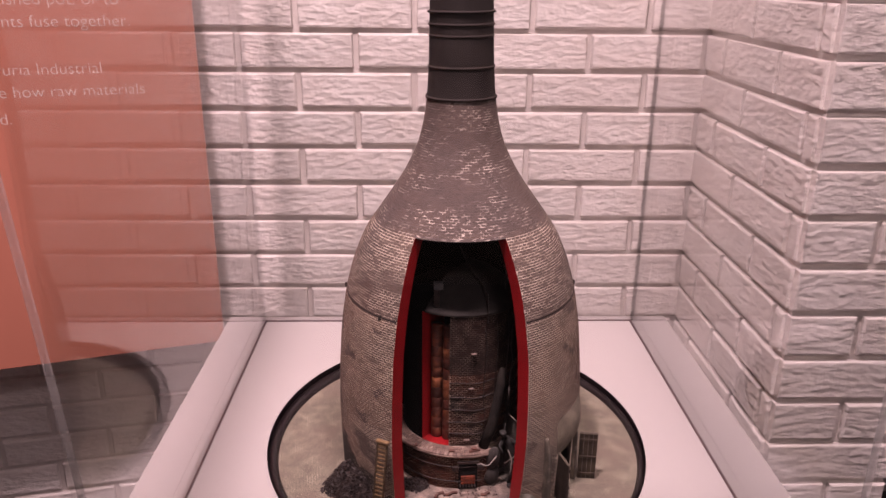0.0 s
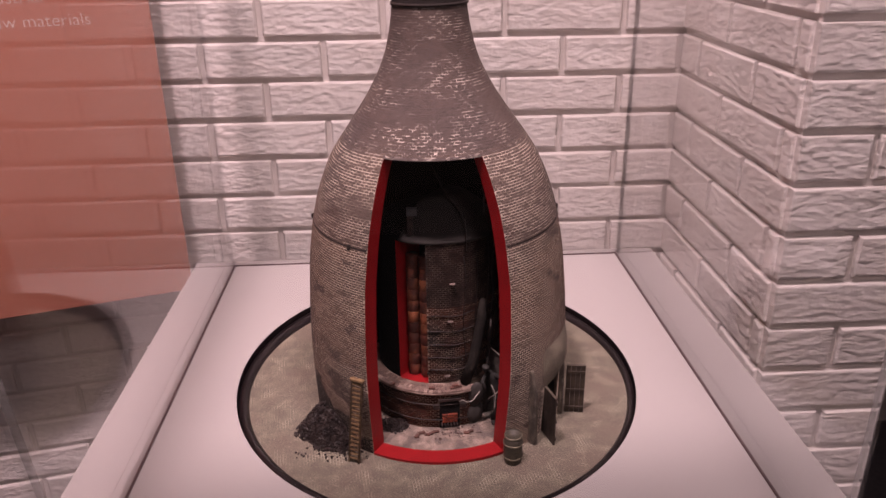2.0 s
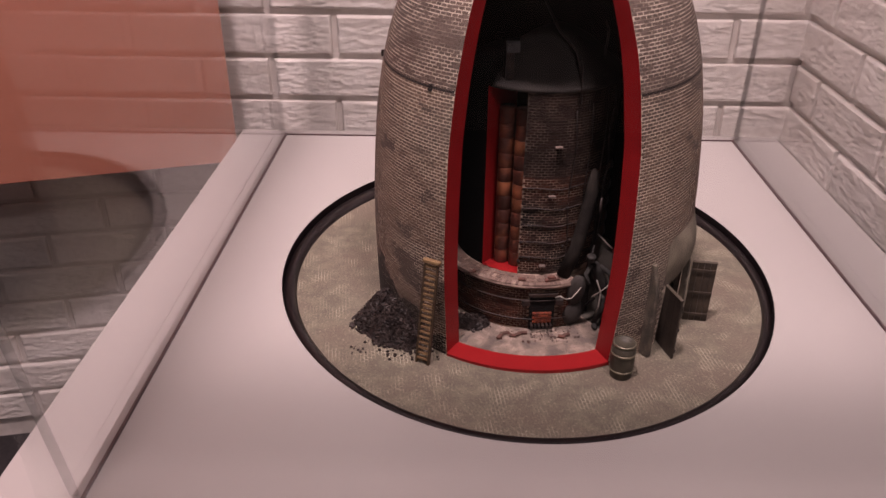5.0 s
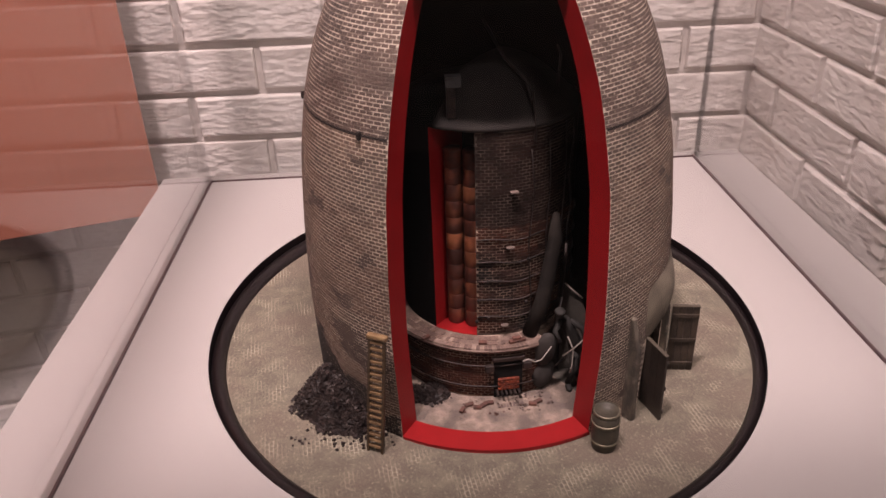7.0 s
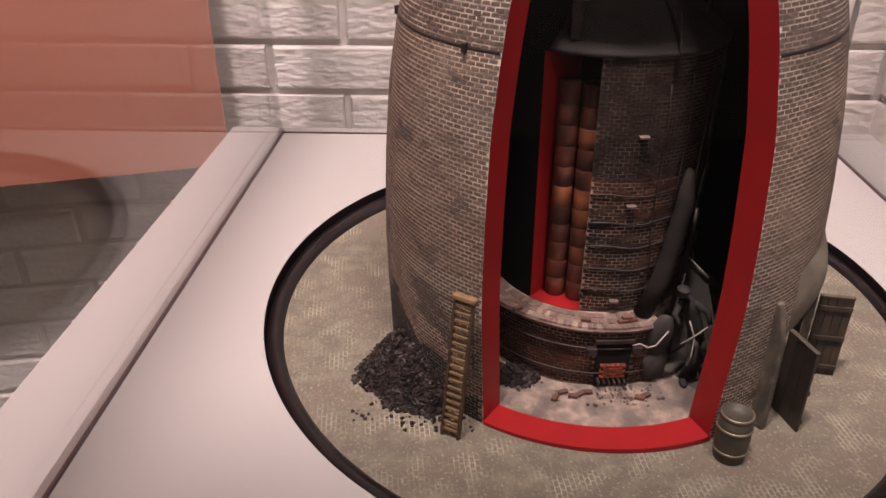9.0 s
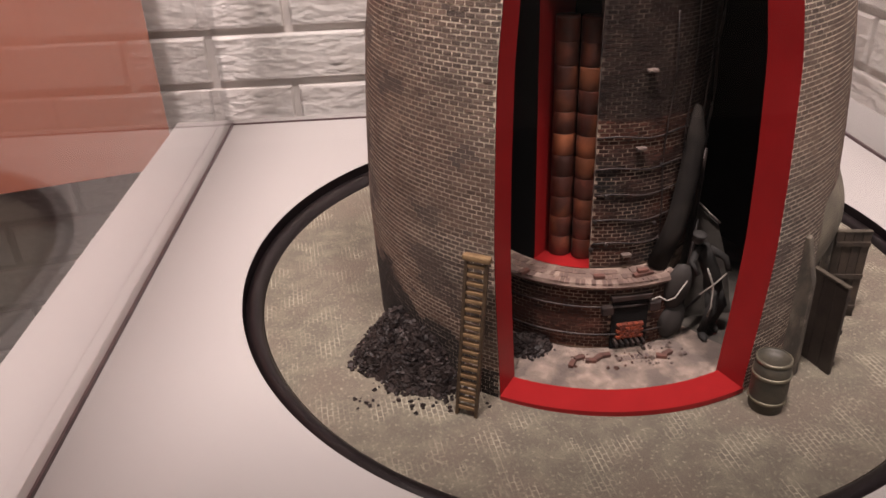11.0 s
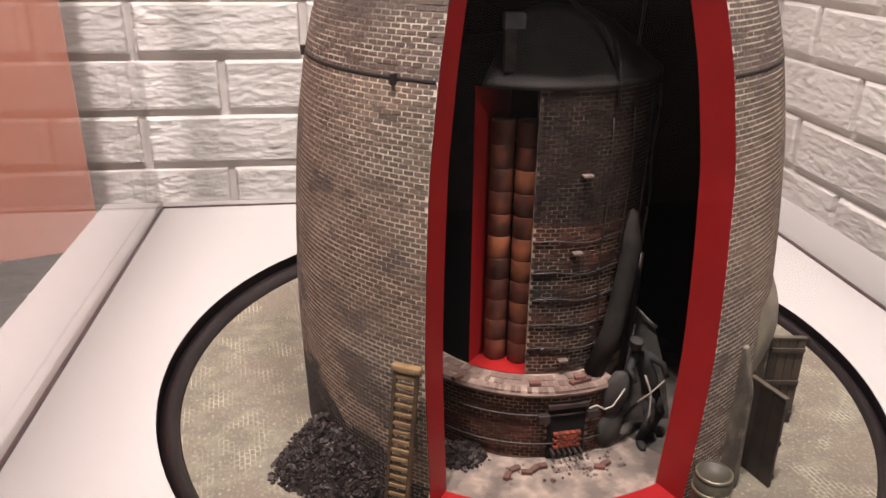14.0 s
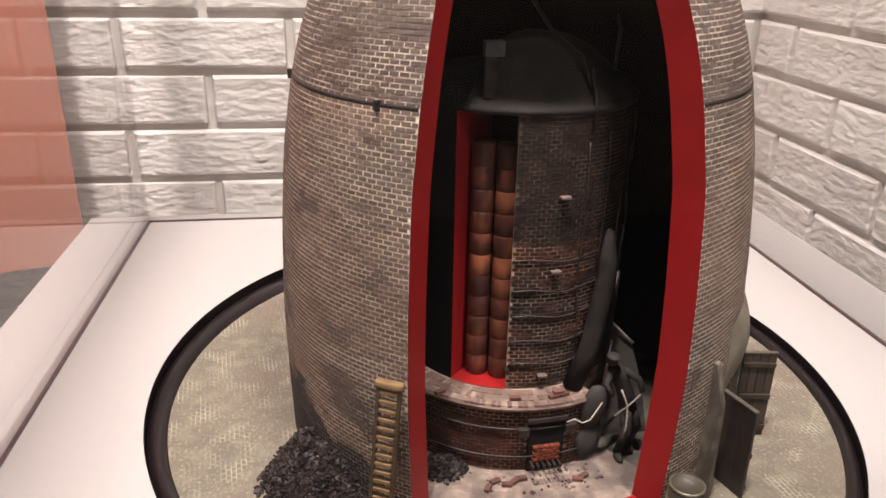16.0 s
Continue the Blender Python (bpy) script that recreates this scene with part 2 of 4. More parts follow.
M_BLOCK = material("blue_grey_damper_block", (0.085, 0.088, 0.092), 0.6, second=(0.05, 0.052, 0.055), scale=120, bump=0.4, bump_scale=400, distance=0.0004)
M_LEATHER = material("smooth_dark_grey_sacking", (0.052, 0.047, 0.044), 0.7, second=(0.038, 0.034, 0.032), scale=50, bump=0.3, bump_scale=300, distance=0.0005)
M_PLATTOP = material("worn_brick_paving", (0.36, 0.27, 0.22), 0.9, second=(0.16, 0.11, 0.09), scale=60, bump=0.6, bump_scale=400, distance=0.0006)
M_PAVE = material("worn_paving_brick", (0.19, 0.125, 0.10), 0.9, second=(0.13, 0.085, 0.07), scale=120, spread=0.15)
M_LOOSE = material("loose_red_brick", (0.14, 0.055, 0.04), 0.85, second=(0.09, 0.045, 0.035), scale=150, spread=0.3)
M_PALEBRICK = material("pale_loose_brick", (0.16, 0.12, 0.10), 0.85, second=(0.11, 0.08, 0.07), scale=150, spread=0.2)
M_FIRE = material("red_hot_firebrick", (0.30, 0.055, 0.017), 0.7, second=(0.11, 0.022, 0.010), scale=150, spread=0.2)
M_FIGURE = material("grey_unpainted_figure", (0.026, 0.026, 0.025), 0.7, second=(0.042, 0.04, 0.038), scale=60, bump=0.3, bump_scale=400, distance=0.0005)
M_SLAB = material("dusty_grey_board", (0.105, 0.098, 0.086), 0.9, second=(0.070, 0.064, 0.057), scale=90, bump=0.8, bump_scale=260, third=(0.05, 0.044, 0.04), third_scale=45, third_lo=0.54, distance=0.001)
M_PALEROPE = material("pale_rope", (0.4, 0.37, 0.33), 0.8, second=(0.3, 0.27, 0.24), scale=200)


def ground_material():
    """Sett paving worn in patches on a dusty base."""
    m = material("sandy_sett_paving", (0.185, 0.165, 0.123), 0.9, second=(0.132, 0.116, 0.089), scale=70, bump=0.5, bump_scale=300,
                 third=(0.15, 0.122, 0.095), third_scale=13, distance=0.0008)
    nt = m.node_tree
    b = nt.nodes["Principled BSDF"]
    tc = nt.nodes.new("ShaderNodeTexCoord")
    br = nt.nodes.new("ShaderNodeTexBrick")
    br.inputs["Scale"].default_value = 1.0
    br.inputs["Brick Width"].default_value, br.inputs["Row Height"].default_value = 0.0058, 0.0034
    br.inputs["Mortar Size"].default_value, br.inputs["Mortar Smooth"].default_value = 0.00045, 0.6
    rot = nt.nodes.new("ShaderNodeMapping")
    rot.inputs["Rotation"].default_value = (0, 0, radians(82))
    nt.links.new(tc.outputs["Object"], rot.inputs["Vector"])
    nt.links.new(rot.outputs["Vector"], br.inputs["Vector"])
    n = nt.nodes.new("ShaderNodeTexNoise")
    n.inputs["Scale"].default_value, n.inputs["Detail"].default_value = 38, 8
    nt.links.new(tc.outputs["Object"], n.inputs["Vector"])
    r = nt.nodes.new("ShaderNodeMapRange")
    r.inputs["From Min"].default_value, r.inputs["From Max"].default_value = 0.50, 0.66
    nt.links.new(n.outputs["Fac"], r.inputs["Value"])
    mul = nt.nodes.new("ShaderNodeMath")
    mul.operation = "MULTIPLY"
    nt.links.new(br.outputs["Fac"], mul.inputs[0])
    nt.links.new(r.outputs["Result"], mul.inputs[1])
    mx = nt.nodes.new("ShaderNodeMix")
    mx.data_type = "RGBA"
    nt.links.new(mul.outputs[0], mx.inputs[0])
    nt.links.new(b.inputs["Base Color"].links[0].from_socket, mx.inputs[6])
    mx.inputs[7].default_value = (0.35, 0.325, 0.245, 1)
    fleck, fr, fx = nt.nodes.new("ShaderNodeTexNoise"), nt.nodes.new("ShaderNodeMapRange"), nt.nodes.new("ShaderNodeMix")
    fleck.inputs["Scale"].default_value, fleck.inputs["Detail"].default_value = 430, 4
    fr.inputs["From Min"].default_value, fr.inputs["From Max"].default_value, fr.inputs["To Max"].default_value = 0.56, 0.72, 0.5
    fx.data_type = "RGBA"
    nt.links.new(rot.outputs["Vector"], fleck.inputs["Vector"])
    nt.links.new(fleck.outputs["Fac"], fr.inputs["Value"])
    nt.links.new(fr.outputs["Result"], fx.inputs[0])
    nt.links.new(mx.outputs[2], fx.inputs[6])
    fx.inputs[7].default_value = (0.43, 0.41, 0.31, 1)
    nt.links.new(fx.outputs[2], b.inputs["Base Color"])
    return m


M_GROUND = ground_material()
M_RED.node_tree.nodes["Principled BSDF"].inputs["Specular IOR Level"].default_value = 0.3
for dull in (M_ROOF, M_NECK, M_KILNSHADE, M_KILNBRICK, M_SHADEMORTAR, M_BLACK, M_FIGURE, M_COAL, M_SOOTFLOOR, M_SOOT, M_FLUE, M_LEATHER, M_SLAB):
    dull.node_tree.nodes["Principled BSDF"].inputs["Specular IOR Level"].default_value = 0.2

# ---- mesh helpers ----


def mesh_object(name, bm, mat, parent=None, label="", smooth=False):
    me = bpy.data.meshes.new(name)
    bm.normal_update()
    bm.to_mesh(me)
    bm.free()
    for p in me.polygons:
        p.use_smooth = smooth
    me.materials.append(mat)
    ob = new(name, me)
    ob.parent = parent
    return tagged(ob, label)


def part(name, bm, mat, parent, label="", smooth=False):
    return mesh_object(name, bm, mat, parent, label, smooth)


def empty(name, at=(0, 0, 0), turn=0.0):
    ob = new(name)
    ob.empty_display_size = 0.01
    ob.matrix_world = pose(*at, 0, 0, turn)
    return ob


def box(bm, x0, x1, y0, y1, z0, z1, bevel=0.0, m=None):
    r = bmesh.ops.create_cube(bm, size=1.0)
    vs = r["verts"]
    t = Matrix.Translation(((x0 + x1) / 2, (y0 + y1) / 2, (z0 + z1) / 2)) @ Matrix.Diagonal((x1 - x0, y1 - y0, z1 - z0, 1))
    bmesh.ops.transform(bm, matrix=(m or Matrix()) @ t, verts=vs)
    if bevel:
        es = list({e for v in vs for e in v.link_edges})
        bmesh.ops.bevel(bm, geom=es, offset=bevel, segments=2, affect="EDGES", profile=0.6)
    return bm


def box_mesh(*a, bevel=0.0, m=None):
    return box(bmesh.new(), *a, bevel=bevel, m=m)


def lathe(bm, rows, steps=64, a0=0.0, a1=360.0, m=None):
    """Turns (radius, height) rows about z; angles from the front (-y), growing to the right."""
    full = abs(a1 - a0) >= 359.9
    n = steps if full else steps + 1
    grid = []
    for r, z in rows:
        ring = []
        for i in range(n):
            a = radians(a0 + (a1 - a0) * i / steps)
            v = Vector((r * math.sin(a), -r * math.cos(a), z))
            ring.append(bm.verts.new((m or Matrix()) @ v))
        grid.append(ring)
    for k in range(len(rows) - 1):
        for i in range(steps):
            j = (i + 1) % n
            bm.faces.new((grid[k][i], grid[k][j], grid[k + 1][j], grid[k + 1][i]))
    return bm


def tube(points, radius, sides=8, cyclic=False):
    """A round rod along points."""
    bm = bmesh.new()
    pts = [Vector(p) for p in points]
    rings = []
    n = len(pts)
    for i, p in enumerate(pts):
        a = pts[(i - 1) % n] if cyclic or i else p
        b = pts[(i + 1) % n] if cyclic or i < n - 1 else p
        q = (b - a).to_track_quat("Z", "Y")
        rings.append([bm.verts.new(p + q @ Vector((radius * math.cos(2 * math.pi * s / sides), radius * math.sin(2 * math.pi * s / sides), 0))) for s in range(sides)])
    for i in range(n if cyclic else n - 1):
        a, b = rings[i], rings[(i + 1) % n]
        for s in range(sides):
            bm.faces.new((a[s], a[(s + 1) % sides], b[(s + 1) % sides], b[s]))
    if not cyclic:
        bm.faces.new(rings[0][::-1])
        bm.faces.new(rings[-1])
    return bm


def polar(r, deg, z=0.0):
    a = radians(deg)
    return (r * math.sin(a), -r * math.cos(a), z)


# ---- the room ----
COURSE, LENGTH, JOINT = 0.075, 0.225, 0.011
Z_FLOOR, Z_CEIL = -0.775, 2.40
floor = tagged(mesh_object("floor", box_mesh(-2.6, 2.6, -2.2, 1.9, Z_FLOOR - 0.1, Z_FLOOR), M_FLOOR), "dark charcoal carpet floor of the gallery", "floor", kind="structure")
ceiling = tagged(mesh_object("ceiling", box_mesh(-2.6, 2.6, -2.2, 1.9, Z_CEIL, Z_CEIL + 0.1), M_CEILING), "dark painted gallery ceiling", "ceiling", kind="structure")
BACK_Y, RIGHT_X, PIER_Y, LEFT_EDGE = 1.592, 0.620, 1.115, -0.42
for nm, b in (("wall_rear", (-2.6, 2.6, 1.9, 2.0)), ("wall_front", (-2.6, 2.6, -2.3, -2.2)), ("wall_west", (-2.7, -2.6, -2.3, 1.9)), ("wall_east", (2.6, 2.7, -2.3, 1.9))):
    tagged(mesh_object(nm, box_mesh(*b, Z_FLOOR - 0.1, Z_CEIL + 0.1), M_PLASTER), "plain dark plaster wall of the gallery", "wall", kind="structure")
wall_back = tagged(mesh_object("wall_back", box_mesh(LEFT_EDGE, RIGHT_X + 0.15, BACK_Y, BACK_Y + 0.15, Z_FLOOR, Z_CEIL), M_JOINT),
                   "white painted split-face brick wall behind the case", "wall", kind="structure")
wall_right = tagged(mesh_object("wall_right", box_mesh(RIGHT_X, RIGHT_X + 0.15, PIER_Y + 0.15, BACK_Y, Z_FLOOR, Z_CEIL), M_JOINT),
                    "white painted split-face brick side wall", "wall", kind="structure")
wall_pier = tagged(mesh_object("wall_pier", box_mesh(RIGHT_X, 0.822, PIER_Y, PIER_Y + 0.15, Z_FLOOR, Z_CEIL), M_JOINT),
                   "white painted split-face brick pier turning a corner", "wall", kind="structure")
LEFT_TURN = 12.0
LEFT_M = pose(LEFT_EDGE + 0.03, 1.66, 0, 0, 0, LEFT_TURN)
wall_left = tagged(mesh_object("wall_left", box_mesh(-2.5, 0, 0.0, 0.15, Z_FLOOR, Z_CEIL, m=LEFT_M), M_JOINT),
                   "white painted split-face brick wall behind the text panel", "wall", kind="structure")

# ---- the plinth and the glass case ----
CX, CY = 0.1104, 1.0349          # centre of the round recess
BX, BY = 0.1145, 1.0060          # axis of the oven
TL, TR, TB, TF = -0.238, 0.463, 1.420, 0.645   # glass lines
Z_DISC = -0.010
HOLE_X, HOLE_Y = 0.2687, 0.2961     # half widths of the recess
GROUND_X, GROUND_Y = 0.2545, 0.2700   # half widths of the sandy ground in it

plinth = tagged(empty("display_plinth", (CX, 1.0, Z_FLOOR)), "white laminate display plinth with a round recess", "plinth")
plinth.matrix_world = Matrix.Translation((0, 0, 0))


def table_top():
    bm = bmesh.new()
    x0, x1, y0, y1 = TL - 0.072, TR + 0.072, TF - 0.075, TB + 0.012
    n = 128
    inner, outer, low = [], [], []
    for i in range(n):
        a = 2 * math.pi * i / n
        c, s = math.cos(a), math.sin(a)
        inner.append(bm.verts.new((CX + HOLE_X * c, CY + HOLE_Y * s, 0)))
        low.append(bm.verts.new((CX + HOLE_X * c, CY + HOLE_Y * s, -0.03)))
        k = min((x1 - CX) / c if c > 1e-9 else 9, (x0 - CX) / c if c < -1e-9 else 9, (y1 - CY) / s if s > 1e-9 else 9, (y0 - CY) / s if s < -1e-9 else 9)
        outer.append(bm.verts.new((CX + k * c, CY + k * s, 0)))
    corners = {}
    for i in range(n):
        j = (i + 1) % n
        bm.faces.new((inner[i], outer[i], outer[j], inner[j]))
        bm.faces.new((low[i], inner[i], inner[j], low[j]))
        a, b = outer[i].co, outer[j].co
        if abs(a.x - b.x) > 1e-6 and abs(a.y - b.y) > 1e-6:
            c = bm.verts.new((x1 if max(a.x, b.x) > x1 - 1e-6 else x0, y1 if max(a.y, b.y) > y1 - 1e-6 else y0, 0))
            bm.faces.new((outer[i], c, outer[j]))
    return bm


part("worktop", table_top(), M_TABLE, plinth)
bm = bmesh.new()
box(bm, TL - 0.072, TR + 0.072, TF - 0.075, TF - 0.055, Z_FLOOR, -0.002)
box(bm, TL - 0.072, TR + 0.072, TB - 0.008, TB + 0.012, Z_FLOOR, -0.002)
box(bm, TL - 0.072, TL - 0.052, TF - 0.055, TB - 0.008, Z_FLOOR, -0.002)
box(bm, TR + 0.052, TR + 0.072, TF - 0.055, TB - 0.008, Z_FLOOR, -0.002)
part("body", bm, M_TABLE, plinth)

case = tagged(empty("glass_case"), "clear glass display case over the model", "display case")
GT, G_TOP = 0.008, 0.95
PANES = []
for nm, b in (("side_pane", (TL - GT, TL, TF + 0.001, TB - GT - 0.001)), ("side_pane", (TR, TR + GT, TF + 0.001, TB - GT - 0.001)), ("back_pane", (TL - GT, TR + GT, TB - GT, TB)), ("front_pane", (TL - GT, TR + GT, TF - GT, TF))):
    bm = box_mesh(*b, 0.001, G_TOP)
    if nm == "side_pane":
        bmesh.ops.delete(bm, geom=[f for f in bm.faces if all(v.co.y > TB - GT - 0.002 for v in f.verts)], context="FACES_ONLY")
    PANES.append(part(nm, bm, M_GLASS, case))
part("top_pane", box_mesh(TL - GT, TR + GT, TF - GT, TB, G_TOP, G_TOP + GT), M_GLASS, case)
for x, lean in ((TL - GT - 0.0015, 7.0), (TR - 0.0015, 0.0)):
    m = pose(x, TF + (0.027 if lean else -GT), 0.001, lean, 0, 0)
    part("corner_edge", box_mesh(0, 0.006, 0, 0.004, 0, G_TOP, bevel=0.001, m=m), M_EDGE, PANES[3], "pale polished glass edge")
for k, x in enumerate((TL, TR - 0.002)):
    part("seal", box_mesh(x, x + 0.002, TF, TB - GT, 0.0, 0.003), M_SEAL, PANES[k], "dark sealant line")
part("seal", box_mesh(TL, TR, TB - GT - 0.002, TB - GT, 0.0, 0.002), M_SEAL, PANES[2], "dark sealant line")

# ---- orange text panel ----
TEXTLINES = [('ished pot. or to', -0.12, 0.575), ('nts fuse together.', -0.105, 0.539), ('ruria Industrial', -0.16, 0.46), ('e how raw materials', -0.094, 0.422), ('d.', -0.315, 0.377)]
P0, PTURN = (-0.346, 1.503), 17.0
panel = tagged(empty("text_panel", (P0[0], P0[1], 0), PTURN), "orange printed text panel with white lettering", "sign")
board = part("board", box_mesh(-1.0, 0, 0, 0.012, -0.086, 1.2, bevel=0.001), M_ORANGE, panel)
for word, u, w in TEXTLINES:
    cu = bpy.data.curves.new("lettering", "FONT")
    cu.body, cu.size, cu.align_x, cu.offset = word, 0.0285, "RIGHT", -0.00035
    tmp = bpy.data.objects.new("lettering", cu)
    me = bpy.data.meshes.new_from_object(tmp)
    bpy.data.objects.remove(tmp)
    me.materials.append(M_WHITEINK)
    ob = new("lettering", me)
    ob.parent = board
    ob.matrix_local = pose(u, -0.0006, w, 90, 0, 0)
    tagged(ob, "white printed lettering")

# ---- the round base ----
base = tagged(empty("model_base", (CX, CY, Z_DISC)), "round sandy model base with a black rubber rim", "model base")
GROUND_AT = Vector((0.0020, -0.0085, 0))
bm = bmesh.new()
lathe(bm, [(0.0001, 0), (0.25, 0), (0.5, 0), (0.8, 0), (1.0, 0), (1.0, -0.02)], 128)
for v in bm.verts:
    v.co = Vector((v.co.x * GROUND_X, v.co.y * GROUND_Y, v.co.z)) + GROUND_AT
part("ground_disc", bm, M_GROUND, base)
bm = bmesh.new()
rings = []
for i in range(160):
    a = 2 * math.pi * i / 160
    wide = Vector((HOLE_X * math.cos(a), HOLE_Y * math.sin(a), 0))
    slim = Vector((GROUND_X * math.cos(a), GROUND_Y * math.sin(a), 0)) + GROUND_AT
    ring = [wide * 0.9985 + Vector((0, 0, 0.0098 - 0.010 * k)) for k in (0, 1)]
    for k in range(13):
        b = math.pi * k / 12
        at = wide * 0.998 + (slim - wide * 0.998) * (0.5 - 0.5 * math.cos(b))
        ring.append(at + Vector((0, 0, -0.0030 + 0.0080 * math.sin(b))))
    rings.append([bm.verts.new(v) for v in ring])
for a, b in zip(rings, rings[1:] + rings[:1]):
    for k in range(len(a) - 1):
        bm.faces.new((a[k], b[k], b[k + 1], a[k + 1]))
bmesh.ops.recalc_face_normals(bm, faces=bm.faces)
part("rubber_rim", bm, M_RUBBER, base, "black rubber rim", True)

# ---- the bottle oven ----
PROF_Z = [-0.012, 0.0, 0.03, 0.08, 0.14, 0.20, 0.25, 0.285, 0.322, 0.36, 0.395, 0.43, 0.46, 0.49, 0.53, 0.60, 0.63]
PROF_R = [0.1632, 0.1632, 0.1640, 0.1646, 0.1618, 0.1566, 0.1480, 0.1380, 0.1225, 0.0955, 0.0715, 0.0535, 0.0455, 0.0412, 0.0388, 0.0372, 0.0372]
Z_TOP = 0.340


def oven_r(z):
    s = sum(np.interp(z + d, PROF_Z, PROF_R) * w for d, w in ((-0.016, 1), (-0.008, 2), (0, 3), (0.008, 2), (0.016, 1))) / 9
    return float(s)


def cut_angle(z, side):
    """Angle from the front to the edge of the cutaway: side -1 or 1."""
    if side < 0:
        return float(np.interp(z, [-0.02, 0.0, 0.1, 0.2, 0.28, Z_TOP], [31.8, 32.0, 32.7, 32.7, 31.8, 31.4]))
    return float(np.interp(z, [-0.02, 0.0, 0.05, 0.1, 0.2, 0.28, Z_TOP], [23.6, 24.2, 25.8, 27.2, 28.6, 28.0, 26.0]))


THICK = 0.020
DOOR_A0, DOOR_A1, DOOR_Z = 47.0, 62.0, 0.052
oven = tagged(empty("bottle_oven_model", (BX, BY, 0)), "dark brick bottle oven model with a red cutaway", "model building")
oven.matrix_world = pose(BX, BY, 0, 0, -0.6, 0)


def oven_shell(inner=False, z0=-0.0125, z1=Z_TOP):
    bm = bmesh.new()
    off = -THICK if inner else 0.0
    zs = [float(z) for z in np.linspace(z0, z1, 71)]
    cols = 180
    grid = []
    for z in zs:
        c, d, r = cut_angle(z, 1), 360 - cut_angle(z, -1), oven_r(z) + off
        grid.append([bm.verts.new(polar(r, c + (d - c) * i / cols, z)) for i in range(cols + 1)])
    for k in range(len(zs) - 1):
        for i in range(cols):
            a = 26 + 302 * (i + 0.5) / cols
            if zs[k] < DOOR_Z and DOOR_A0 < a < DOOR_A1:
                continue
            f = (grid[k][i], grid[k][i + 1], grid[k + 1][i + 1], grid[k + 1][i])
            bm.faces.new(f[::-1] if inner else f)
    if inner:
        lathe(bm, [(max(0.012, oven_r(z) + off), z) for z in np.linspace(Z_TOP, 0.622, 50)], 120)
    return bm


part("brick_shell", oven_shell(z1=0.2465), M_MORTAR, oven, "brown shell with pale worn mortar", True)
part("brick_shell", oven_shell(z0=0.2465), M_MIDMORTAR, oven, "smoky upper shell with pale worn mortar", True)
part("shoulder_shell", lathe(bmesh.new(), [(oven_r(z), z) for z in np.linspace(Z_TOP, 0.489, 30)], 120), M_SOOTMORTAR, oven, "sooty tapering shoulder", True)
part("neck_shell", lathe(bmesh.new(), [(oven_r(z), z) for z in np.linspace(0.489, 0.622, 30)], 120), M_SOOT, oven, "blackened chimney neck", True)
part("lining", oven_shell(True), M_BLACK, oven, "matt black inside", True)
bm = bmesh.new()
lathe(bm, [(oven_r(0.622), 0.622), (oven_r(0.622) + 0.002, 0.626), (oven_r(0.622) - 0.001, 0.63), (oven_r(0.622) - THICK + 0.004, 0.63), (0.012, 0.622)], 64)
part("chimney_lip", bm, M_SOOT, oven, "", True)
for sgn in (-1, 1):
    bm = bmesh.new()
    vs = []
    for z in np.linspace(-0.0098, Z_TOP, 60):
        c, r = sgn * cut_angle(z, sgn), oven_r(z)
        e = sgn * 0.25
        vs.append([bm.verts.new(polar(r + 0.0008, c - e, z)), bm.verts.new(polar(r - THICK - 0.001, c - e * 1.3, z))])
    for k in range(59):
        f = (vs[k][0], vs[k][1], vs[k + 1][1], vs[k + 1][0])
        bm.faces.new(f if sgn < 0 else f[::-1])
    part("cut_face", bm, M_RED, oven, "bright red painted cut face")
bm = bmesh.new()
r1 = oven_r(Z_TOP)
lathe(bm, [(r1 + 0.0008, Z_TOP - 0.0006), (r1 - THICK, Z_TOP - 0.0006)], 24, -31.1, 25.7)
part("cut_face", bm, M_BLACK, oven, "dark soffit of the cutaway")
bm = bmesh.new()
lathe(bm, [(oven_r(0) + 0.0012, Z_DISC + 0.0002), (oven_r(0) + 0.0012, -0.0062), (oven_r(0) - THICK, -0.0058), (oven_r(0) - THICK, Z_DISC + 0.0002)], 32, -31.7, 24.1)
part("cut_sill", bm, M_RED, oven, "bright red painted sill")
for z, d, nm in ((0.2465, 0.0004, "iron_band"), (0.490, 0.0024, "chimney_ring"), (0.5255, 0.0016, "chimney_ring"), (0.561, 0.0012, "chimney_ring"), (0.574, 0.0020, "chimney_ring"), (0.588, 0.0030, "chimney_ring")):
    a, a_end = (cut_angle(z, 1) + 0.3, 359.7 - cut_angle(z, -1)) if z < Z_TOP else (0, 360)
    r = oven_r(z)
    bm = bmesh.new()
    t = 0.9 if z < Z_TOP else 1.0
    lathe(bm, [(r - 0.001, z - 0.0018 * t), (r + d * 0.75, z - 0.0013 * t), (r + d, z), (r + d * 0.75, z + 0.0013 * t), (r - 0.001, z + 0.0018 * t)], 120, a, a_end)
    made = part(nm, bm, M_SOOT, oven, "dark iron tie band" if z < 0.3 else "", True)
    if nm == "iron_band":
        tie = made
for a in (88, 272, 318):
    q = polar(oven_r(0.2465) + 0.0008, a, 0.2465)
    part("band_bolt", box_mesh(-0.0015, 0.0015, -0.002, 0.002, -0.003, 0.003, bevel=0.0006, m=Matrix.Translation(q) @ pose(0, 0, 0, 0, 0, a)), M_SOOT, tie)


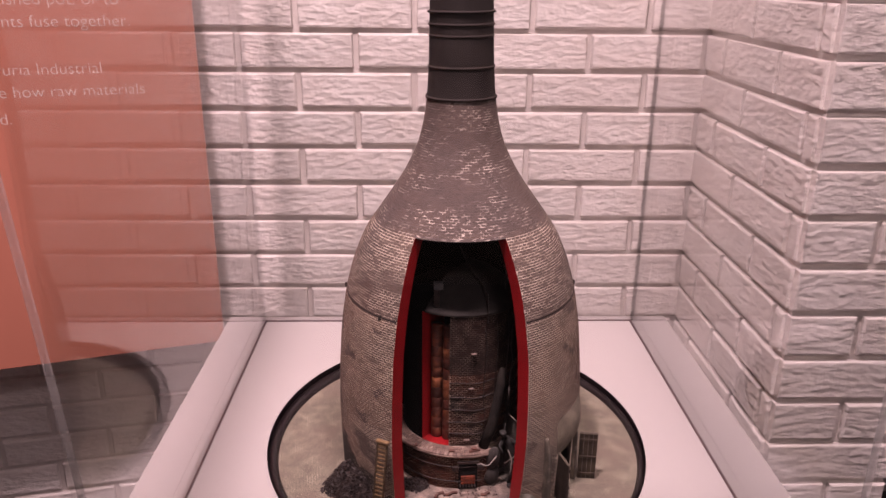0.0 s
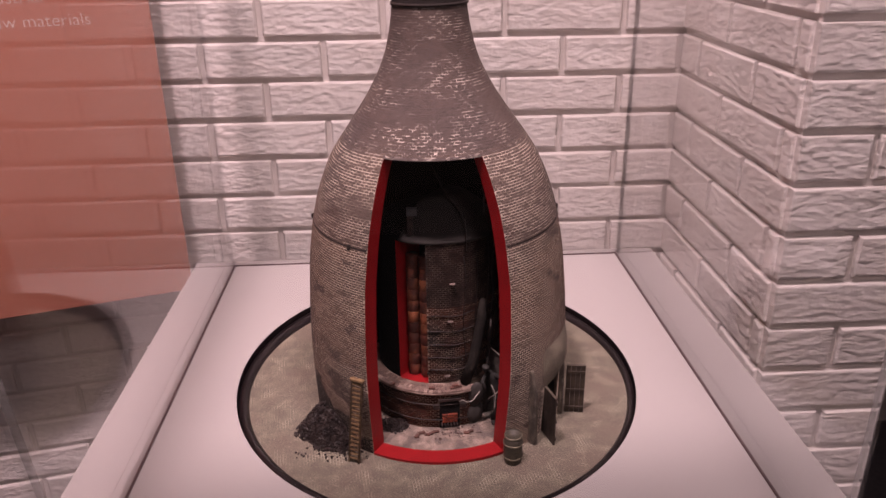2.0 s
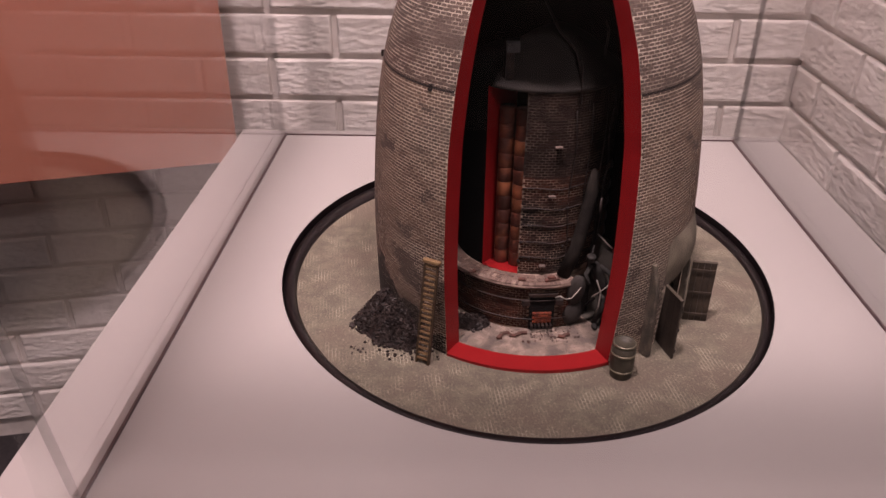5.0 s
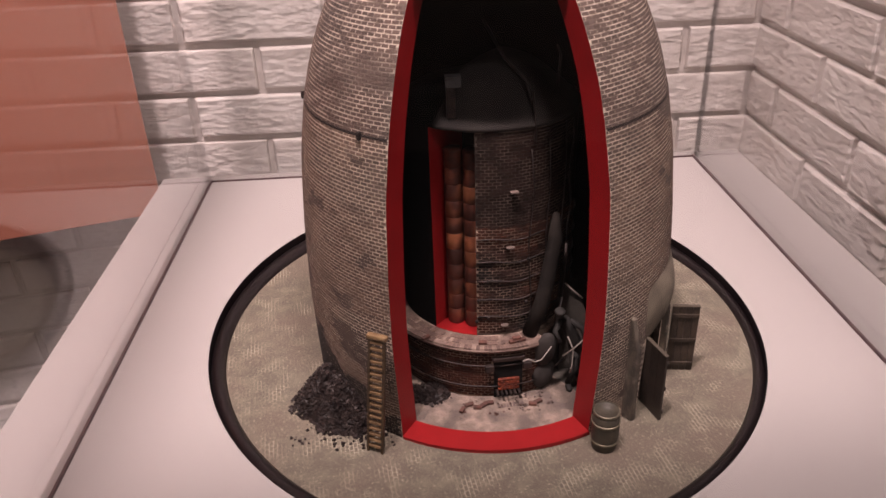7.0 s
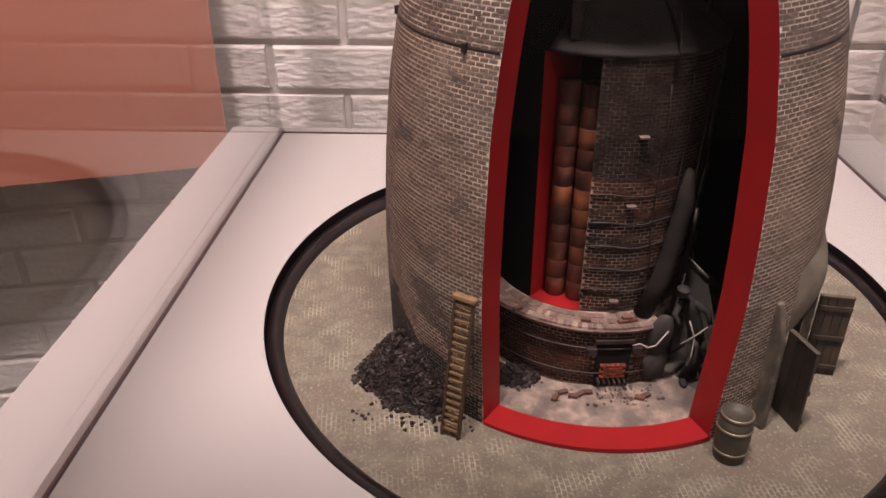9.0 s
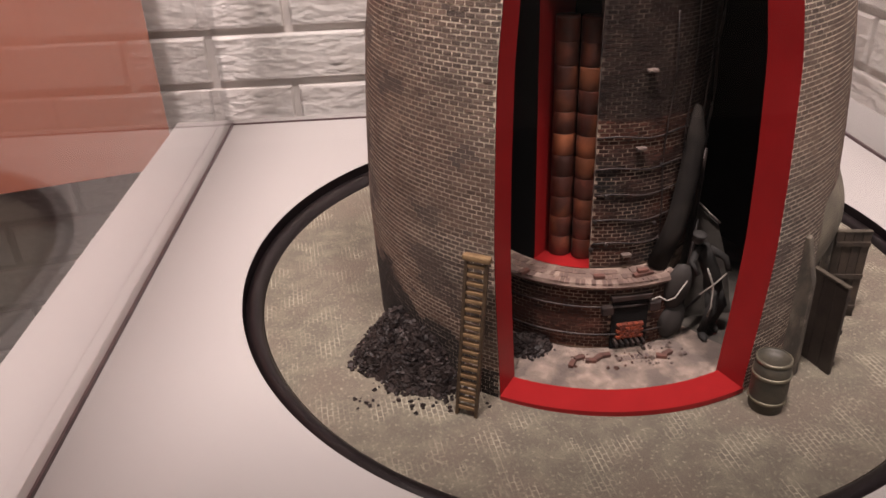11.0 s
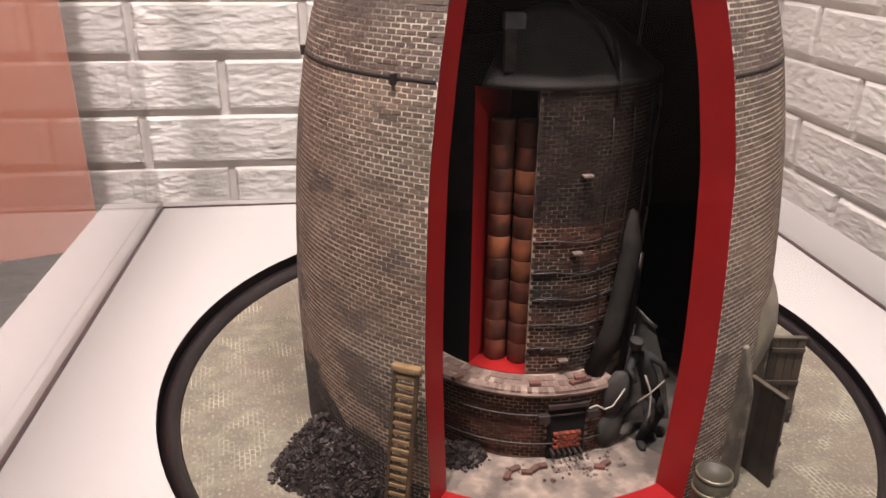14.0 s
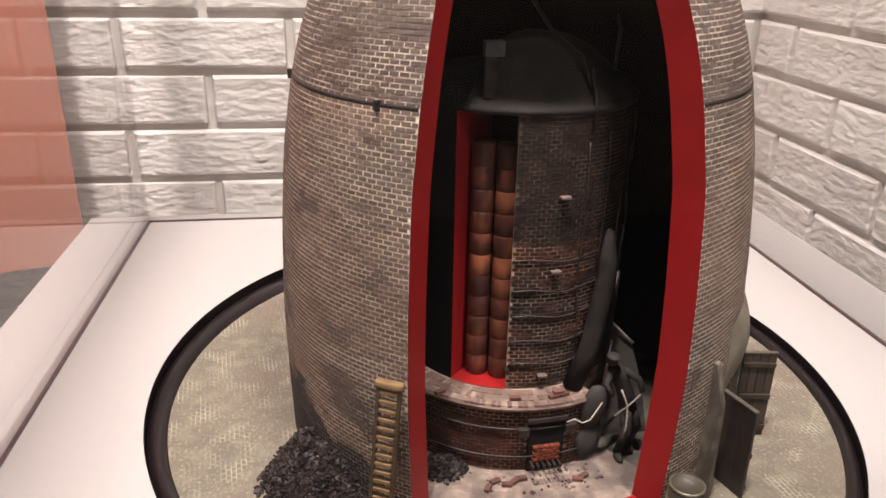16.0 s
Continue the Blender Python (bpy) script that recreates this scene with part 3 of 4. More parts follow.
def brick_field(rfun, z0, z1, course, length, proud, keep, rnd, drop=0.0, joint=0.00040, limit=None, start=None):
    """Quads with depth for each brick of a curved wall; returns vertices, faces and the list of places that keep() hands out."""
    vs, fs, places = [], [], []
    k = 0
    z = z0
    while z < z1:
        r = rfun(z + course / 2)
        n = max(8, int(2 * math.pi * r / length))
        for i in range(n):
            a = 360.0 * (i + 0.5 * (k % 2)) / n
            a = (a + 180) % 360 - 180
            half = 180.0 / n * (1 - joint / length * 1.7)
            zz = z + course / 2
            w = keep(a, zz, half)
            if not w or rnd.random() < drop:
                continue
            p = proud * rnd.uniform(0.5, 1.3)
            if w == 2:
                places.append((a, zz, r, half, p))
                continue
            b = len(vs)
            h = course / 2 - joint
            lo, hi = a - half, a + half
            if limit and a < 0:
                hi = min(hi, -limit(zz, -1))
            elif limit:
                lo = max(lo, limit(zz, 1))
            if start is not None:
                lo = max(lo, start)
            for rr, sh in ((-0.0004, 1.0), (p, 0.95)):
                for da, dz in ((-1, -1), (1, -1), (1, 1), (-1, 1)):
                    zv = zz + dz * h * sh
                    vs.append(polar(rfun(zv) + rr, (lo + hi) / 2 + da * (hi - lo) / 2 * sh, zv))
            fs += [(b + 4, b + 5, b + 6, b + 7), (b, b + 1, b + 5, b + 4), (b + 1, b + 2, b + 6, b + 5), (b + 2, b + 3, b + 7, b + 6), (b + 3, b, b + 4, b + 7)]
        z += course
        k += 1
    return vs, fs, places


def stained(a, z):
    """Where coal dust blackens the wall over the heap."""
    top = 0.053 + 0.020 * noise.noise(Vector((a * 0.10, z * 60, 0))) - 0.0011 * max(0, a + 70) - 0.0024 * max(0, -78 - a)
    return -92 < a < -33 and z < top


def smudged(a, z):
    """Patches where dirt fills the joints."""
    n = noise.noise(Vector((a * 0.055, z * 34, 3.1))) + 0.5 * noise.noise(Vector((a * 0.16, z * 95, 7.7)))
    low = 0.28 if a < 0 and 0.03 < z < 0.085 else 0.0
    return n + low > 0.42


def keep_oven(a, z, half):
    if stained(a, z) or (z < 0.246 and smudged(a, z) and abs(a) - half > cut_angle(z, a) + 0.1):
        return 0
    if abs(a) > 112:
        return 0
    if z < Z_TOP + 0.002 and abs(a) < cut_angle(z, a) - half * 0.5:
        return 0
    if z < Z_TOP + 0.002 and abs(a) - half < cut_angle(z, a) + 0.1:
        return 1
    if z < DOOR_Z + 0.004 and DOOR_A0 - half - 0.4 < a < DOOR_A1 + half + 0.4:
        return 0
    if abs(z - 0.2465) < 0.0009 or any(abs(z - q) < 0.003 for q in (0.49, 0.5255, 0.561, 0.574, 0.588)):
        return 0
    if -64 < a < -33 and 0.100 < z < 0.150:
        return 2
    return 1


PLACES = []
for z0, z1, mat, words in ((Z_DISC + 0.001, 0.2460, M_OVENBRICK, "small brown bricks of the oven wall"), (0.2470, 0.345, M_MIDBRICK, "small smoky bricks above the tie band"), (0.345, 0.489, M_SOOTBRICK, "small sooty bricks of the shoulder"),
                           (0.492, 0.617, M_NECK, "small blackened bricks of the neck")):
    vs, fs, more = brick_field(oven_r, z0, z1, 0.0029, 0.0063, 0.00028, keep_oven, random.Random(3), 0.0, limit=lambda z, side: cut_angle(z, side) + 0.1 if z < Z_TOP + 0.002 else 0.0)
    PLACES += more
    if z0 < 0:
        sv, sf, _ = brick_field(oven_r, z0, 0.07, 0.0029, 0.0063, 0.00022, lambda a, z, h: 1 if stained(a, z) else 0, random.Random(3), 0.0, 0.00012)
        dv, df, _ = brick_field(oven_r, z0, z1, 0.0029, 0.0063, 0.00024, lambda a, z, h: 1 if smudged(a, z) and not stained(a, z) and abs(a) < 112 and abs(a) - h > cut_angle(z, a) + 0.1
                                and not (z < DOOR_Z + 0.004 and DOOR_A0 - h - 0.4 < a < DOOR_A1 + h + 0.4) else 0, random.Random(3), 0.0, 0.00010)
        for v, f, mt, nm, said in ((sv, sf, M_STAIN, "sooty_courses", "coal-blackened bricks at the foot of the oven"), (dv, df, M_SMUDGE, "dirty_courses", "brown bricks with dirt-filled joints")):
            me = bpy.data.meshes.new(nm)
            me.from_pydata(v, [], f)
            me.materials.append(mt)
            ob = new(nm, me)
            ob.parent = oven
            tagged(ob, said, kind="stuff")
    me = bpy.data.meshes.new("brick_courses")
    me.from_pydata(vs, [], fs)
    me.materials.append(mat)
    ob = new("brick_courses", me)
    ob.parent = oven
    tagged(ob, words, kind="stuff")

# doorway between two sloping wing walls, under a rounded hood
for a, reach in ((38.2, 0.010), (DOOR_A1 + 1.5, 0.006)):
    bm = bmesh.new()
    side = [bm.verts.new((-0.0025, -d, z)) for d, z in ((-0.006, Z_DISC), (reach, Z_DISC), (reach, 0.060), (reach - 0.003, 0.072), (0.003, 0.089), (-0.006, 0.089))]
    face = bm.faces.new(side)
    for v in bmesh.ops.extrude_face_region(bm, geom=[face])["geom"]:
        if isinstance(v, bmesh.types.BMVert):
            v.co.x += 0.005
    bmesh.ops.recalc_face_normals(bm, faces=bm.faces)
    bmesh.ops.bevel(bm, geom=list(bm.edges), offset=0.0008, segments=1, affect="EDGES")
    bmesh.ops.transform(bm, matrix=Matrix.Translation(polar(oven_r(0.03), a, 0)) @ pose(0, 0, 0, 0, 0, a), verts=bm.verts)
    part("wing_wall", bm, M_WING, oven, "weathered sloping wing wall")
bm = bmesh.new()
grid = []
for k in range(13):
    z = 0.052 + 0.056 * k / 12
    swell = 0.0075 * math.sin(math.pi * (1 - k / 12)) ** 0.8 * (1.0 if k else 0.0)
    grid.append([bm.verts.new(polar(oven_r(z) - 0.0008 + swell * max(0.0, math.sin(math.pi * i / 20)) ** 0.7, 45 + 32 * i / 20, z)) for i in range(21)])
for k in range(12):
    for i in range(20):
        bm.faces.new((grid[k][i], grid[k][i + 1], grid[k + 1][i + 1], grid[k + 1][i]))
part("hood", bm, M_HOOD, oven, "rounded rendered hood over the doorway", True)


def door_leaf(name, foot, turn, wide, high, mat, lean=0.0, side=1, words="dark tarred wooden door leaf standing open"):
    d = tagged(empty(name, (*foot, Z_DISC), turn), words, "door", "open door leaves")
    d.matrix_world = pose(*foot, Z_DISC, lean, 0, turn)
    n = 4
    for i in range(n):
        part("board", box_mesh(wide * i / n + 0.0002, wide * (i + 1) / n - 0.0002, 0, 0.0022, 0, high, bevel=0.0003), mat, d)
    for z in (0.12, 0.5, 0.88):
        part("ledge", box_mesh(0.0004, wide - 0.0004, *((-0.0016, -0.0001) if side > 0 else (0.0023, 0.0038)), high * z - 0.0018, high * z + 0.0018, bevel=0.0003), mat, d)
    part("top_rail", box_mesh(0, wide, -0.0006, 0.0028, high + 0.0001, high + 0.0016, bevel=0.0003), M_PALEWOOD, d)
    return d


door_leaf("open_door", (0.2322, 0.9049), -74, 0.039, 0.065, M_DARKWOOD, side=-1)
door_leaf("open_door", (0.2700, 0.935), -8, 0.024, 0.068, M_BROWNWOOD, words="brown wooden door leaf standing open")

# ---- inside the oven ----
KZ = 0.047
KX, KY = 0.113 - BX, 1.003 - BY
hearth = tagged(empty("kiln_floor", (BX, BY, Z_DISC)), "dusty pale floor inside the cutaway oven", "floor")
bm = bmesh.new()
n = 40
rings = []
rnd = random.Random(8)
for r in np.linspace(0.05, oven_r(0) - THICK - 0.0005, 16):
    rings.append([bm.verts.new((*polar(r, -62 + 97 * i / n)[:2], 0.0032 + 0.0012 * noise.noise(Vector(polar(r, -62 + 97 * i / n)) * 60))) for i in range(n + 1)])
for a, b in zip(rings, rings[1:]):
    for i in range(n):
        bm.faces.new((b[i], b[i + 1], a[i + 1], a[i]))
part("dust_floor", bm, M_SAND, hearth, "", True)
part("soot_floor", lathe(bmesh.new(), [(0.04, 0.0022), (oven_r(0) - THICK - 0.0005, 0.0022)], 90, 34.0, 299.0), M_SOOTFLOOR, hearth, "dark sooty floor behind the kiln")

kiln = tagged(empty("inner_kiln", (BX + KX, BY + KY, 0)), "dark brick inner kiln with iron bands", "kiln")
KR, PR = 0.0775, 0.099
S0, S1 = -41.0, -12.3
bm = bmesh.new()
lathe(bm, [(KR - 0.02, Z_DISC + 0.001), (PR - 0.005, Z_DISC + 0.001), (PR - 0.004, KZ - 0.006)], 64, -110, 25)
q = [bm.verts.new(polar(r, 25, z)) for r, z in ((KR - 0.02, Z_DISC + 0.001), (PR - 0.005, Z_DISC + 0.001), (PR - 0.001, KZ - 0.004), (KR - 0.02, KZ - 0.001))]
bm.faces.new(q)
part("platform_wall", bm, M_KILNMORTAR, kiln, "dark brick platform wall", True)
bm = bmesh.new()
lathe(bm, [(PR - 0.0042, KZ - 0.0055), (PR - 0.001, KZ - 0.0045), (PR, KZ - 0.0025), (PR - 0.001, KZ), (KR - 0.02, KZ)], 64, -110, 25)
part("platform_top", bm, M_PLATTOP, kiln, "worn brick platform top")
bm = bmesh.new()
lathe(bm, [(KR, Z_DISC + 0.001), (KR, 0.150)], 80, S1, 100)
part("kiln_wall", bm, M_KILNMORTAR, kiln, "", True)
part("upper_kiln_wall", lathe(bmesh.new(), [(KR, 0.150), (KR, 0.232)], 80, S1, 100), M_SHADEMORTAR, kiln, "upper kiln wall with shade painted into its mortar", True)
bm = bmesh.new()
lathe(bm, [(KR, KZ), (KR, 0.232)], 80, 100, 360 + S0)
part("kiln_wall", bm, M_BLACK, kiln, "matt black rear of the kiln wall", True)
for a, mat in ((S0, M_RED), (S1, M_KILNMORTAR)):
    bm = bmesh.new()
    q = [bm.verts.new(polar(r, a, z)) for r, z in ((KR, KZ), (0.03, KZ), (0.03, 0.232), (KR, 0.232))]
    bm.faces.new(q if a == S0 else q[::-1])
    part("slot_side", bm, mat, kiln, "red painted side of the slot" if a == S0 else "")
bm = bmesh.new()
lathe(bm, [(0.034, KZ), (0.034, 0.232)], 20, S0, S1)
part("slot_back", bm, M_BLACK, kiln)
bm = bmesh.new()
lathe(bm, [(KR + 0.001, KZ + 0.0006), (0.034, KZ + 0.0006)], 20, S0, S1)
part("slot_floor", bm, M_RED, kiln, "bright red slot floor")
bm = bmesh.new()
lathe(bm, [(KR + 0.0002, 0.2318), (KR + 0.0016, 0.2322), (KR + 0.0016, 0.2352), (KR - 0.0005, 0.2368), (KR - 0.010, 0.2450), (KR - 0.022, 0.2555), (KR - 0.034, 0.2645), (KR - 0.044, 0.2690), (0.012, 0.2715), (0.0001, 0.2715)], 96, S0 + 4, 150)
part("crown", bm, M_ROOF, kiln, "sooty domed kiln crown", True)
bm = bmesh.new()
lathe(bm, [(KR, 0.2318), (KR, 0.2355), (KR - 0.02, 0.247), (0.012, 0.254)], 96, 150, 360 + S0 + 4)
part("crown", bm, M_BLACK, kiln, "matt black rear of the crown", True)


def keep_kiln(a, z, half):
    return 1 if S1 - half * 0.5 < a < 96 else 0


# above 0.150 the bricks take the copy with painted shade
for z0, z1, mat, words in ((KZ + 0.002, 0.150, M_KILNBRICK, "small dark red-brown kiln bricks"), (0.150, 0.2305, M_KILNSHADE, "small upper kiln bricks with shade painted in")):
    vs, fs, _ = brick_field(lambda z: KR, z0, z1, 0.0027, 0.0060, 0.0003, keep_kiln, random.Random(5), 0.0, 0.00030, start=S1 + 0.2)
    me = bpy.data.meshes.new("kiln_bricks")
    me.from_pydata(vs, [], fs)
    me.materials.append(mat)
    ob = new("kiln_bricks", me)
    ob.parent = kiln
    tagged(ob, words, kind="stuff")
vs, fs, _ = brick_field(lambda z: PR - 0.0050 + 0.001 * (z - Z_DISC - 0.001) / (KZ - 0.007 - Z_DISC), Z_DISC + 0.004, KZ - 0.0062, 0.0027, 0.0060, 0.0003, lambda a, z, h: 1 if -95 < a < 25 and not (-3 < a < 13 and z < 0.033) else 0, random.Random(6), 0.0, 0.00026)
me = bpy.data.meshes.new("platform_bricks")
me.from_pydata(vs, [], fs)
me.materials.append(M_KILNBRICK)
ob = new("platform_bricks", me)
ob.parent = kiln
tagged(ob, "small dark red-brown platform bricks", kind="stuff")
for z in (0.066, 0.083, 0.101, 0.119, 0.140):
    part("iron_band", tube([polar(KR + 0.0012, S1 + 0.5 + (96 - S1) * i / 40, z + 0.0012 * math.sin(i * 0.5)) for i in range(41)], 0.0006, 6), M_IRON, kiln, "thin black iron band", True)
for z in (0.006, 0.028):
    part("iron_band", tube([polar(PR - 0.0025, -90 + 114 * i / 50, z) for i in range(51)], 0.0007, 6), M_IRON, kiln, "thin black iron band", True)
for a, z0, z1 in ((21, 0.05, 0.215), (33, 0.05, 0.22), (47, 0.05, 0.23)):
    part("iron_strap", tube([polar(KR + 0.0022, a + 1.2 * math.sin(i), z0 + (z1 - z0) * i / 10) for i in range(11)], 0.0006, 6), M_IRON, kiln, "upright black iron strap", True)
for a, z in ((-11, 0.083), (-6, 0.101), (19, 0.078), (20, 0.119), (-12, 0.062), (22, 0.066), (-5, 0.066)):
    q = Matrix.Translation(polar(KR + 0.002, a, z)) @ pose(0, 0, 0, 90, 0, a)
    bm = bmesh.new()
    bmesh.ops.create_cone(bm, cap_ends=True, segments=10, radius1=0.0016, radius2=0.0012, depth=0.0022, matrix=q)
    part("band_bolt", bm, M_IRON, kiln)
for a, z in ((8, 0.133), (10, 0.182), (5, 0.058)):
    q = Matrix.Translation(polar(KR + 0.0025, a, z)) @ pose(0, 0, 0, 0, 0, a)
    part("spy_brick", box_mesh(-0.0032, 0.0032, -0.0022, 0.002, -0.0008, 0.0008, bevel=0.0003, m=q), M_PALEBRICK, kiln, "small pale projecting brick")
rnd = random.Random(14)
for i in range(46):
    a = -70 + 2.05 * i
    for k in range(3):
        if rnd.random() < 0.3:
            continue
        r0 = KR + 0.0022 + k * 0.0065
        m = Matrix.Translation(polar(r0 + 0.003, a + (k % 2) * 1.0, KZ)) @ pose(0, 0, 0, 0, 0, a + (k % 2) * 1.0)
        part("paving_brick", box_mesh(-0.00145, 0.00145, -0.0029, 0.0029, -0.001, 0.0005 * rnd.uniform(0.6, 1.2), m=m), M_PAVE, kiln)
# firemouth
FA, FZ = 5.0, 0.004
m = Matrix.Translation(polar(PR - 0.0045, FA, FZ)) @ pose(0, 0, 0, 0, 0, FA)
# no hole is cut: a black slab paints the darkness of the mouth
mouth = part("firemouth", box_mesh(-0.0125, 0.0125, -0.0010, 0.0010, Z_DISC, 0.031, m=m), M_BLACK, kiln, "black slab painting the dark of the firemouth opening")
for i in range(6):
    part("grate_bar", box_mesh(-0.011 + 0.0038 * i, -0.0092 + 0.0038 * i, -0.0085, 0.001, -0.0045, -0.0016, bevel=0.0003, m=m), M_IRON, mouth)
for r in range(5):
    for i in range(5 - r % 2):
        x = -0.0075 + 0.0038 * i + 0.0019 * (r % 2)
        part("fire_brick", box_mesh(x - 0.0017, x + 0.0017, -0.0040, 0.0, -0.0008 + 0.0023 * r, 0.0012 + 0.0023 * r, bevel=0.0002, m=m), M_FIRE, mouth, "orange-red painted firebrick")
for sx in (-1, 1):
    part("mouth_hinge", box_mesh(sx * 0.0165 - 0.0040, sx * 0.0165 + 0.0040, -0.004, 0.0005, 0.019, 0.0255, bevel=0.0010, m=m), M_IRON, mouth)
part("mouth_lintel", box_mesh(-0.014, 0.014, -0.0035, 0.001, 0.0290, 0.0325, bevel=0.0006, m=m), M_IRON, mouth)
for i in range(9):
    part("edging_brick", box_mesh(-0.0115 + 0.0026 * i, -0.0095 + 0.0026 * i, -0.0150, -0.0100, -0.0112, -0.0104, bevel=0.0002, m=m), M_PALEBRICK, mouth, "pale edging brick")
# damper post on the crown
part("damper_post", box_mesh(-0.0035, 0.0035, -0.003, 0.003, 0.2405, 0.2640, bevel=0.0008, m=Matrix.Translation((-0.033, -0.064, 0))), M_IRON, kiln, "dark upright damper post")
part("damper_arm", box_mesh(-0.006, 0.006, -0.004, 0.004, 0.2642, 0.2730, bevel=0.0008, m=Matrix.Translation((-0.031, -0.064, 0))), M_BLOCK, kiln, "blue-grey damper block")
part("damper_rod", tube([(0.03, -0.066, 0.243), (0.026, -0.05, 0.262), (0.012, -0.03, 0.275), (-0.002, -0.01, 0.30)], 0.0012, 6), M_IRON, kiln, "", True)
part("damper_rod", tube([(0.03, -0.0745, 0.222), (0.0302, -0.071, 0.242), (0.03, -0.06, 0.256)], 0.0011, 6), M_IRON, kiln, "", True)
part("damper_rod", tube([(0.055, -0.03, 0.25), (0.056, -0.031, 0.276), (0.052, -0.035, 0.284)], 0.0011, 6), M_IRON, kiln, "", True)
part("chain", tube([polar(KR + 0.004, 52 + 2 * math.sin(i * 1.3), 0.23 - 0.012 * i) for i in range(14)], 0.0009, 6), M_IRON, kiln, "", True)

# saggars in two stacks in the slot
sag = bmesh.new()
SH = 0.0148
lathe(sag, [(0.0001, 0), (0.0074, 0.0), (0.0077, 0.0005), (0.0076, SH - 0.0010), (0.0073, SH - 0.0001), (0.0001, SH - 0.0001)], 20)
me = bpy.data.meshes.new("saggar")
sag.to_mesh(me)
sag.free()
for p in me.polygons:
    p.use_smooth = len(p.vertices) == 4
me.materials.append(M_SAGGAR)
for (sx, sy), count in (((0.0812, 0.9530), 11), ((0.0958, 0.9462), 11)):
    for k in range(count):
        ob = tagged(new("saggar", me), "round fired-clay saggar stacked in the kiln", "saggar", "stacked saggars")
        ob.matrix_world = pose(sx, sy, KZ + 0.0010 + k * SH, 0, 0, k * 67)

# loose bricks
loose = box_mesh(-0.0036, 0.0036, -0.0018, 0.0018, 0, 0.0024, bevel=0.0003)
me_loose = bpy.data.meshes.new("loose_brick")
loose.to_mesh(me_loose)
loose.free()
me_loose.materials.append(M_LOOSE)
SPOTS = [(0.086, 0.898, -0.0064, 20), (0.093, 0.894, -0.0064, -10), (0.099, 0.897, -0.0064, 40), (0.104, 0.899, -0.0064, 5), (0.080, 0.892, -0.0064, 60), (0.141, 0.894, -0.0064, -15), (0.146, 0.897, -0.0064, 30),
         (0.052, 0.926, KZ + 0.0005, 30), (0.100, 0.913, KZ + 0.0005, -5), (0.126, 0.912, KZ + 0.0005, 15), (0.133, 0.914, KZ + 0.0005, 20), (0.129, 0.9135, KZ + 0.0030, 10)]
for x, y, z, a in SPOTS:
    ob = tagged(new("loose_brick", me_loose), "small loose red brick lying on the kiln floor" if z < 0 else "small loose red brick lying on the platform", "brick", "loose bricks")
    ob.matrix_world = pose(x, y, z, 0, 0, a)

# ladder
ladder = tagged(empty("wooden_ladder", (0.0055, 0.8535, Z_DISC)), "narrow ochre wooden ladder leaning on the oven", "ladder")
ladder.matrix_world = pose(0.0055, 0.8535, Z_DISC, -5.5, 2.8, -24)
for sx in (-1, 1):
    part("stile", box_mesh(sx * 0.0062 - 0.0011, sx * 0.0062 + 0.0011, -0.0016, 0.0016, 0.0, 0.106, bevel=0.0004), M_STILE, ladder, "dark brown stile")
for i in range(18):
    z = 0.006 + i * 0.0057
    part("rung", box_mesh(-0.0051, 0.0051, -0.0016, 0.0016, z - 0.0011, z + 0.0011, bevel=0.0003), M_WOOD, ladder)
part("head", box_mesh(-0.0085, 0.0085, -0.0028, 0.0028, 0.1062, 0.1100, bevel=0.0012), M_WOOD, ladder)

# barrel
barrel = tagged(empty("barrel", (0.1905, 0.8430, Z_DISC)), "olive-brown wooden barrel with two pale hoops", "barrel")
bm = bmesh.new()
lathe(bm, [(0.0001, 0), (0.0098, 0), (0.0108, 0.009), (0.0112, 0.018), (0.0109, 0.028), (0.0100, 0.037), (0.0088, 0.037), (0.0086, 0.0348), (0.0001, 0.0348)], 28)
part("staves", bm, M_BARREL, barrel, "", True)
for z, r in ((0.0085, 0.0110), (0.0265, 0.0113), (0.0362, 0.0103)):
    bm = bmesh.new()
    lathe(bm, [(r - 0.0006, z - 0.0011), (r + 0.0003, z - 0.0009), (r + 0.0003, z + 0.0009), (r - 0.0006, z + 0.0011)], 28)
    part("hoop", bm, M_HOOP, barrel, "pale metal hoop", True)

# coal heaps


